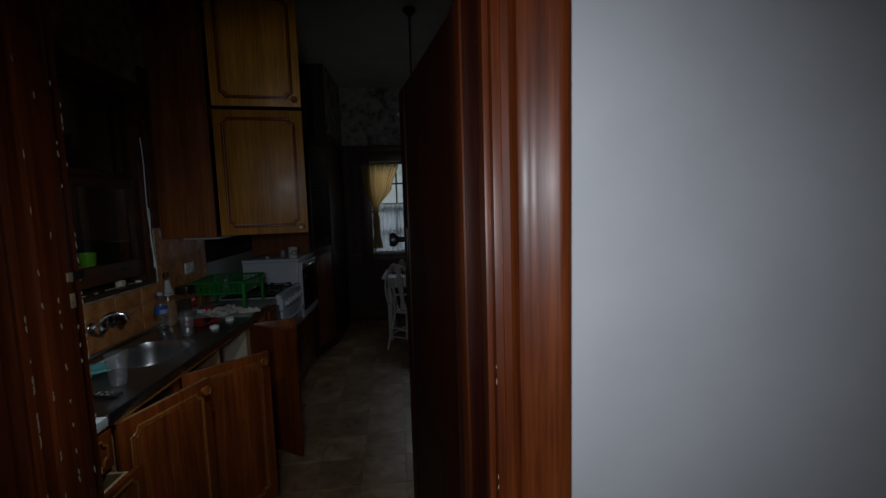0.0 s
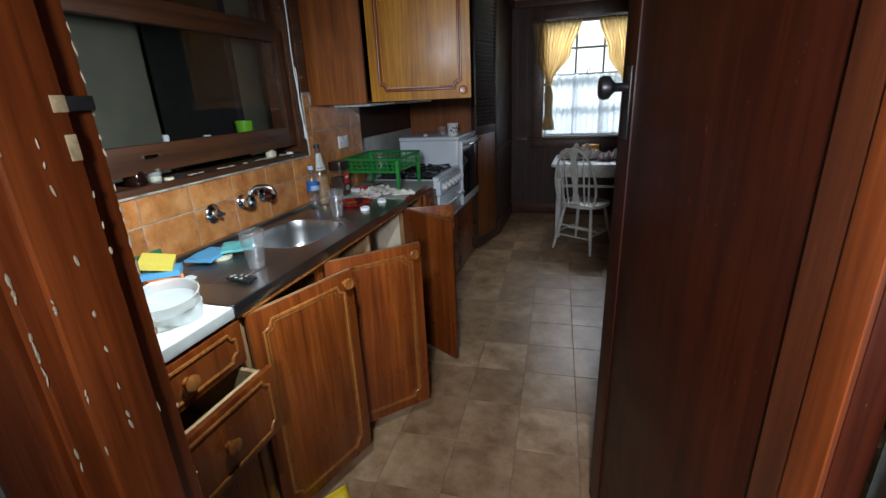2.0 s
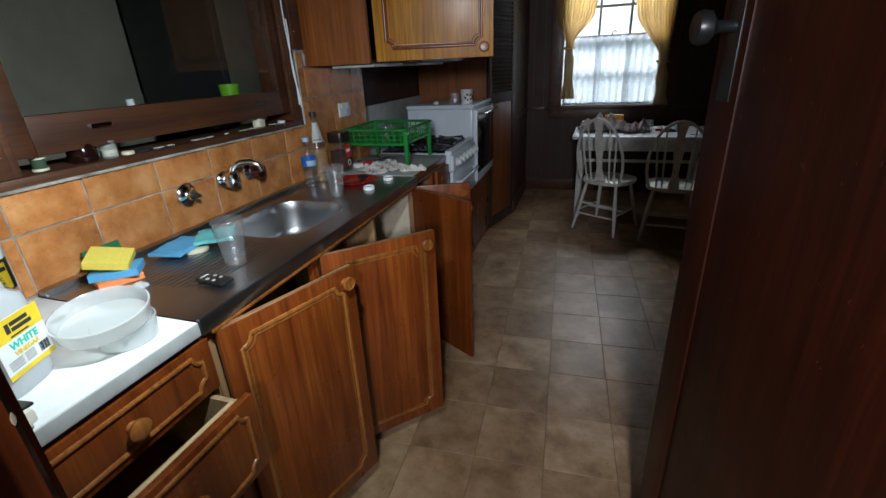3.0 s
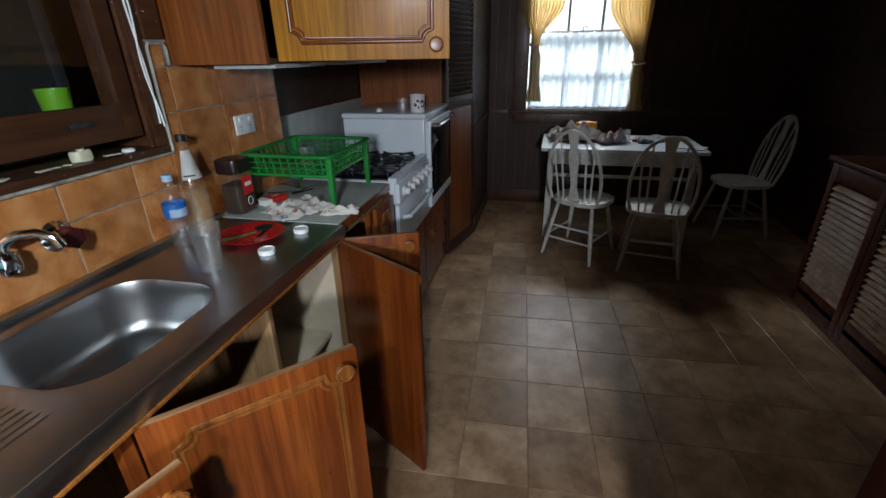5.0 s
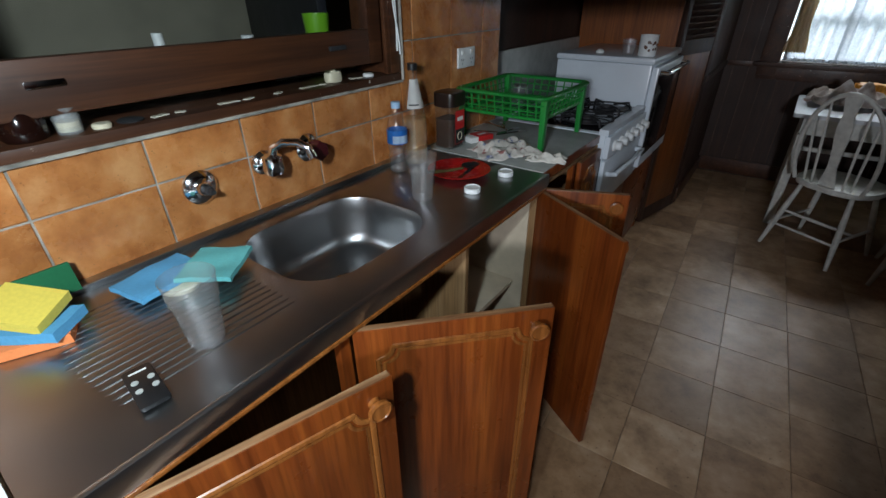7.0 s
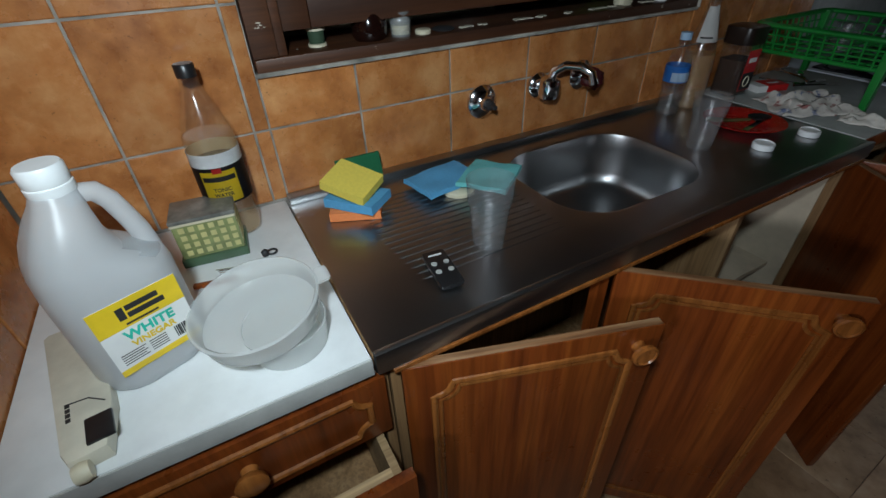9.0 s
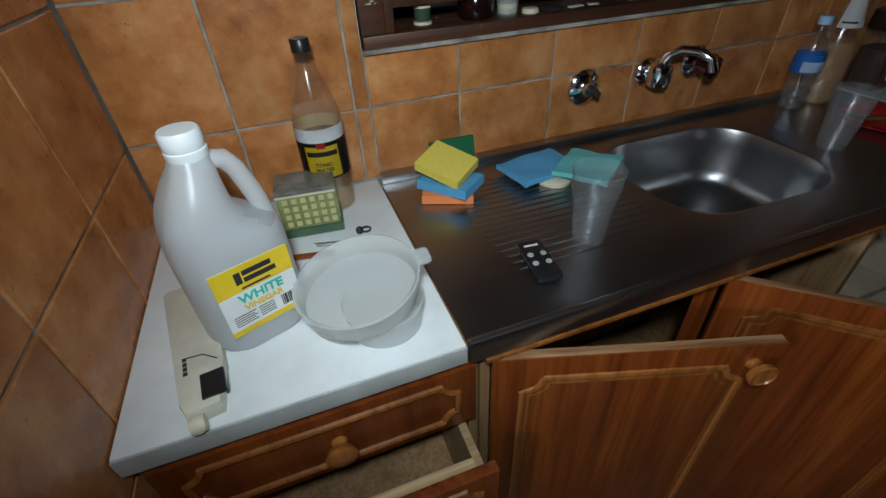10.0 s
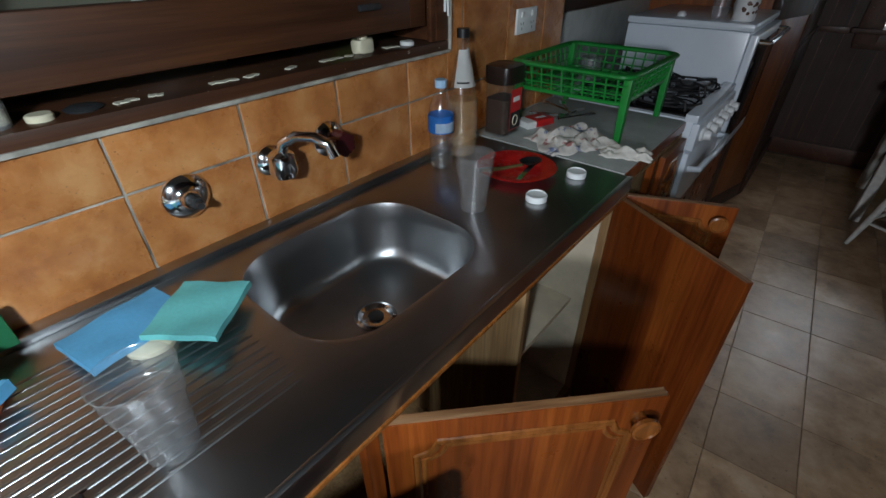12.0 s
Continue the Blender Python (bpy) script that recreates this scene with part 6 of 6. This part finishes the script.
def windsor(at, rz, label):
    """A hoop-back chair: local y runs forward, the back stands at -y."""
    ch = thing("dining_chair", at, label, "chair", "white chairs round the table", rz)
    seat = [(0.20 * math.copysign(abs(math.cos(a)) ** 0.6, math.cos(a)) * (1.0 + 0.06 * math.sin(a)), 0.19 * math.copysign(abs(math.sin(a)) ** 0.7, math.sin(a))) for a in [2 * math.pi * k / 36 for k in range(36)]]
    part("seat", outline(seat, 0.415, 0.445, bev=0.008), M_CHAIR, ch)
    feet = {}
    for sx in (-1, 1):
        for sy in (-1, 1):
            top, foot = Vector((0.13 * sx, 0.12 * sy, 0.418)), Vector((0.195 * sx, 0.205 * sy, 0.0))
            pts = [foot.lerp(top, u) for u in (0, 0.15, 0.35, 0.6, 0.85, 1)]
            part("leg", tube(pts, [0.010, 0.013, 0.016, 0.017, 0.014, 0.011], 10), M_CHAIR, ch)
            feet[sx, sy] = (foot, top)
    at_u = lambda sx, sy, u: feet[sx, sy][0].lerp(feet[sx, sy][1], u)
    for sx in (-1, 1):
        part("stretcher", tube([at_u(sx, -1, 0.40), at_u(sx, 1, 0.40)], 0.009, 8), M_CHAIR, ch)
    part("stretcher", tube([(at_u(-1, -1, 0.4) + at_u(-1, 1, 0.4)) / 2, (at_u(1, -1, 0.4) + at_u(1, 1, 0.4)) / 2], 0.009, 8), M_CHAIR, ch)
    for u in (0.34, 0.56):
        part("stretcher", tube([at_u(-1, -1, u), at_u(1, -1, u)], 0.008, 8), M_CHAIR, ch)
    hoop = []
    for k in range(25):
        a = -0.55 + (math.pi + 1.10) * k / 24
        x = 0.20 * math.cos(a)
        z = 0.615 + 0.335 * math.sin(a)
        hoop.append((x, -0.150 - 0.10 * (z - 0.44) / 0.5, z))
    part("hoop", tube(hoop, 0.0115, 10), M_CHAIR, ch)

    def rim(x):
        z = 0.615 + 0.335 * max(0.0, 1 - (x / 0.20) ** 2) ** 0.5
        return z, -0.150 - 0.10 * (z - 0.44) / 0.5
    for x0, x1 in ((-0.12, -0.15), (-0.08, -0.095), (0.08, 0.095), (0.12, 0.15)):
        z, y = rim(x1)
        part("spindle", tube([(x0, -0.148, 0.44), ((x0 + x1) / 2, (-0.148 + y) / 2, (0.44 + z) / 2), (x1, y, z)], [0.006, 0.0075, 0.005], 8), M_CHAIR, ch)
    prof = [(0.00, 0.042), (0.08, 0.036), (0.22, 0.022), (0.40, 0.024), (0.55, 0.034), (0.68, 0.036), (0.80, 0.026), (0.90, 0.034), (1.0, 0.042)]
    bm = bmesh.new()
    f, b = [], []
    for u, w in prof:
        z = 0.442 + (0.945 - 0.442) * u
        y = -0.150 - 0.10 * (z - 0.44) / 0.5
        f.append((bm.verts.new((-w, y + 0.006, z)), bm.verts.new((w, y + 0.006, z))))
        b.append((bm.verts.new((-w, y - 0.006, z)), bm.verts.new((w, y - 0.006, z))))
    for k in range(len(prof) - 1):
        bm.faces.new((f[k][0], f[k][1], f[k + 1][1], f[k + 1][0]))
        bm.faces.new((b[k][1], b[k][0], b[k + 1][0], b[k + 1][1]))
        for s in (0, 1):
            bm.faces.new((f[k][s], f[k + 1][s], b[k + 1][s], b[k][s]))
    bm.faces.new((f[0][0], f[0][1], b[0][1], b[0][0]))
    bm.faces.new((f[-1][0], f[-1][1], b[-1][1], b[-1][0]))
    part("splat", bm, M_CHAIR, ch, "vase-shaped splat")
    return ch


first = windsor((1.470, 3.385, 0), -30, "white painted hoop-back chair with chipped paint, turned to the table")
c2 = copy_thing(first, pose(1.950, 3.235, 0, 0, 0, -9.5))
c2["label"] = "white painted hoop-back chair with chipped paint, facing the table"
c3 = copy_thing(first, pose(2.757, 4.060, 0, 0, 0, 96))
c3["label"] = "white painted hoop-back chair standing at the table's end"

TZ = 0.7505
M_BAG = cloth("crinkled_bag", [(0.3, (0.20, 0.13, 0.10)), (0.5, (0.42, 0.36, 0.32)), (0.7, (0.60, 0.57, 0.55))], 12)
crumple("paper_bag", (1.42, 4.00, TZ), 0, 0.46, 0.26, 0.16, M_BAG, "large crumpled brown and white bag on the table", 11.0, "bag")
crumple("plastic_bag", (1.68, 3.90, TZ), 20, 0.24, 0.18, 0.10, cloth("red_white_bag", [(0.35, (0.40, 0.04, 0.04)), (0.5, (0.55, 0.50, 0.50)), (0.7, (0.65, 0.66, 0.68))], 14), "crumpled white and red plastic bag on the table", 15.0, "bag")
simple("bread_roll", (1.50, 4.14, TZ), "golden rounded packet behind the bag", "packet", [("packet", outline(rounded(0.18, 0.10, 0.045), 0.0, 0.13, bev=0.03), M_GOLD, "")], 15)
simple("water_glass", (1.80, 3.95, TZ), "clear drinking glass on the table", "glass", [("glass", lathe([(0.0, 0.004), (0.028, 0.0), (0.036, 0.10), (0.034, 0.10), (0.026, 0.006), (0.0, 0.006)], 24, caps=False), M_CUP, "")])
crumple("dark_cloth", (1.955, 3.90, TZ), 10, 0.13, 0.09, 0.03, plain("black_cloth", (0.015, 0.014, 0.016), 0.8), "small dark crumpled cloth on the table", 21.0)
crumple("tissue", (1.92, 4.04, TZ), 40, 0.14, 0.10, 0.035, M_PAPERW, "crumpled white tissue on the table", 24.0, "tissue")
simple("red_cap", (1.88, 3.97, TZ + 0.002), "small red bottle cap on the table", "cap", [("cap", lathe([(0.022, 0), (0.022, 0.018), (0, 0.019)], 20), M_RED, "")])
simple("small_carton", (2.06, 3.98, TZ), "small pale carton on the table", "carton", [("carton", cube(-0.03, 0.03, -0.04, 0.04, 0, 0.05, 0.002), plain("pale_blue_card", (0.45, 0.55, 0.62), 0.5), ""), ("flap", cube(-0.03, 0.03, 0.041, 0.07, 0.046, 0.049), M_PAPERW, "")], 25)
simple("blue_folder", (2.24, 3.76, TZ), "thin dark blue folder on the table", "folder", [("cover", outline(rounded(0.16, 0.22, 0.006), 0, 0.004, bev=0.001), M_BLUE, ""), ("sheet", outline(rounded(0.15, 0.21, 0.004), 0.0042, 0.0055), M_PAPERW, "")], 60)

# ---- on the floor ----
bm = bmesh.new()
corner = [Vector((1.280, 0.285, 0)), Vector((1.420, 0.150, 0)), Vector((1.515, 0.200, 0)), Vector((1.400, 0.385, 0))]
n = 10
rows = [[bm.verts.new(corner[0].lerp(corner[1], i / n).lerp(corner[3].lerp(corner[2], i / n), j / n) + Vector((0, 0, 0.004 + 0.006 * abs(noise.noise(Vector((i * 0.35, j * 0.3, 4))))))) for j in range(n + 1)] for i in range(n + 1)]
for a, b in zip(rows, rows[1:]):
    for j in range(n):
        bm.faces.new((a[j], a[j + 1], b[j + 1], b[j]))
sheet = thing("sheet_of_paper", (0, 0, 0), "creased white sheet of paper lying on the floor", "paper")
part("sheet", bm, M_PAPERW, sheet).modifiers.new("thick", "SOLIDIFY").thickness = 0.0006
scoop = thing("yellow_scoop", (0.605, 0.192, 0.002), "yellow plastic scoop lying on the floor by the cabinet", "scoop", rz=48)
bm = bmesh.new()
rows = []
for i in range(9):
    x = -0.06 + 0.015 * i
    rows.append([bm.verts.new((x, (0.026 + 0.002 * i) * math.cos(a), 0.002 + (0.030 + 0.001 * i) * (1 - math.sin(a)))) for a in [math.pi * k / 10 for k in range(11)]])
for a, b in zip(rows, rows[1:]):
    for j in range(10):
        bm.faces.new((a[j], a[j + 1], b[j + 1], b[j]))
part("trough", bm, M_YEL, scoop).modifiers.new("thick", "SOLIDIFY").thickness = 0.002
part("grip", tube([(-0.06, 0, 0.006), (-0.10, 0, 0.012), (-0.13, 0, 0.012)], 0.007, 10), plain("dark_green_grip", (0.02, 0.05, 0.02), 0.5), scoop, "dark green grip")
simple("porcelain_hook", (0.34, 0.72, CZ0 + 0.0165), "small white broken hook inside the sink cabinet", "hook", [("hook", tube([(0, 0, 0.004), (0.03, 0.01, 0.006), (0.04, 0.025, 0.012)], 0.004, 8), M_PAPERW, "")])
# added strip stands in for the open hinge gap where the hall shows pale
setting("weather_strip", cube(DX1 - 0.0245, DX1 - 0.0225, -0.452, -0.405, 0.0, 2.07), plain("grey_green_strip", (0.16, 0.21, 0.20), 0.5), "grey-green strip imitating the pale gap along the hinge jamb", "trim")


# ---- wall tiles and floor tiles ----
TILE, GAP = 0.2195, 0.0048
tile_meshes = {}


def tile_piece(kind, w, h, thick, material, parent, m, name="tile"):
    """One bevelled tile: local x, y across its face, z out of the wall. Alike tiles share a mesh."""
    key = (kind, round(w, 3), round(h, 3))
    if key not in tile_meshes:
        bm = bmesh.new()
        e = 0.0016
        lo = [bm.verts.new((x, y, 0)) for x, y in ((0, 0), (w, 0), (w, h), (0, h))]
        mid = [bm.verts.new((x, y, thick - e * 0.7)) for x, y in ((0, 0), (w, 0), (w, h), (0, h))]
        hi = [bm.verts.new((x, y, thick)) for x, y in ((e, e), (w - e, e), (w - e, h - e), (e, h - e))]
        for a, b in ((lo, mid), (mid, hi)):
            for k in range(4):
                bm.faces.new((a[k], a[(k + 1) % 4], b[(k + 1) % 4], b[k]))
        bm.faces.new(hi)
        me = bpy.data.meshes.new(name)
        bm.to_mesh(me)
        bm.free()
        me.materials.append(material)
        tile_meshes[key] = me
    ob = new(name, tile_meshes[key])
    ob.parent = parent
    ob.matrix_basis = m
    return ob


rng = random.Random(5)
WEST = Matrix(((0, 0, 1, -0.012), (1, 0, 0, 0), (0, 1, 0, 0), (0, 0, 0, 1)))      # x across -> y, y across -> z, out -> +x
SOUTH = Matrix(((1, 0, 0, 0), (0, 0, 1, -0.412), (0, 1, 0, 0), (0, 0, 0, 1)))     # out -> +y (mirrored is fine for a plain tile)


def tiled(parent, basis, u_line, z_line, areas, kind):
    for u0, u1, z0, z1 in areas:
        a = math.floor((u0 - u_line) / TILE)
        while u_line + a * TILE < u1 - 0.004:
            ua, ub = max(u0, u_line + a * TILE + GAP / 2), min(u1, u_line + (a + 1) * TILE - GAP / 2)
            c = math.floor((z0 - z_line) / TILE)
            while z_line + c * TILE < z1 - 0.004:
                za, zb = max(z0, z_line + c * TILE + GAP / 2), min(z1, z_line + (c + 1) * TILE - GAP / 2)
                if ub - ua > 0.008 and zb - za > 0.008:
                    tip = pose(0, 0, rng.uniform(0, 0.0008), rng.uniform(-0.2, 0.2), rng.uniform(-0.2, 0.2), 0)
                    tile_piece(kind, ub - ua, zb - za, 0.0105, M_TILE, parent, basis @ Matrix.Translation((ua, za, 0)) @ tip)
                c += 1
            a += 1


tiled(wall_sink, WEST, 0.0, 1.055, [(-0.3995, 0.028, 0.905, 2.30), (0.032, 1.248, 0.905, 1.152), (1.252, 1.895, 0.905, 1.405), (1.258, 1.322, 1.409, 1.468)], "west")
tiled(wall_door, SOUTH, 0.012, 1.055, [(0.012, 0.685, 0.05, 2.30)], "south")

floor_ob = bpy.data.objects["floor"]
FT, FU, FG = 0.2585, 0.2825, 0.0014
turn = pose(1.196, 0.925, -0.004, 0, 0, 2.8)
for i in range(-6, 9):
    for j in range(-6, 15):
        p = turn @ Vector(((i + 0.5) * FT, (j + 0.5) * FU, 0))
        if -0.15 < p.x < 3.35 and -0.50 < p.y < 4.7:
            if p.y > 3.5 and p.x < 0.4 or p.y < 1.8 and p.x > 2.9:
                continue
            tip = Matrix.Translation((0, 0, rng.uniform(0, 0.0004)))
            tile_piece("floor", FT - FG, FU - FG, 0.004, M_FLOOR, floor_ob, turn @ Matrix.Translation((i * FT + FG / 2, j * FU + FG / 2, 0)) @ tip)
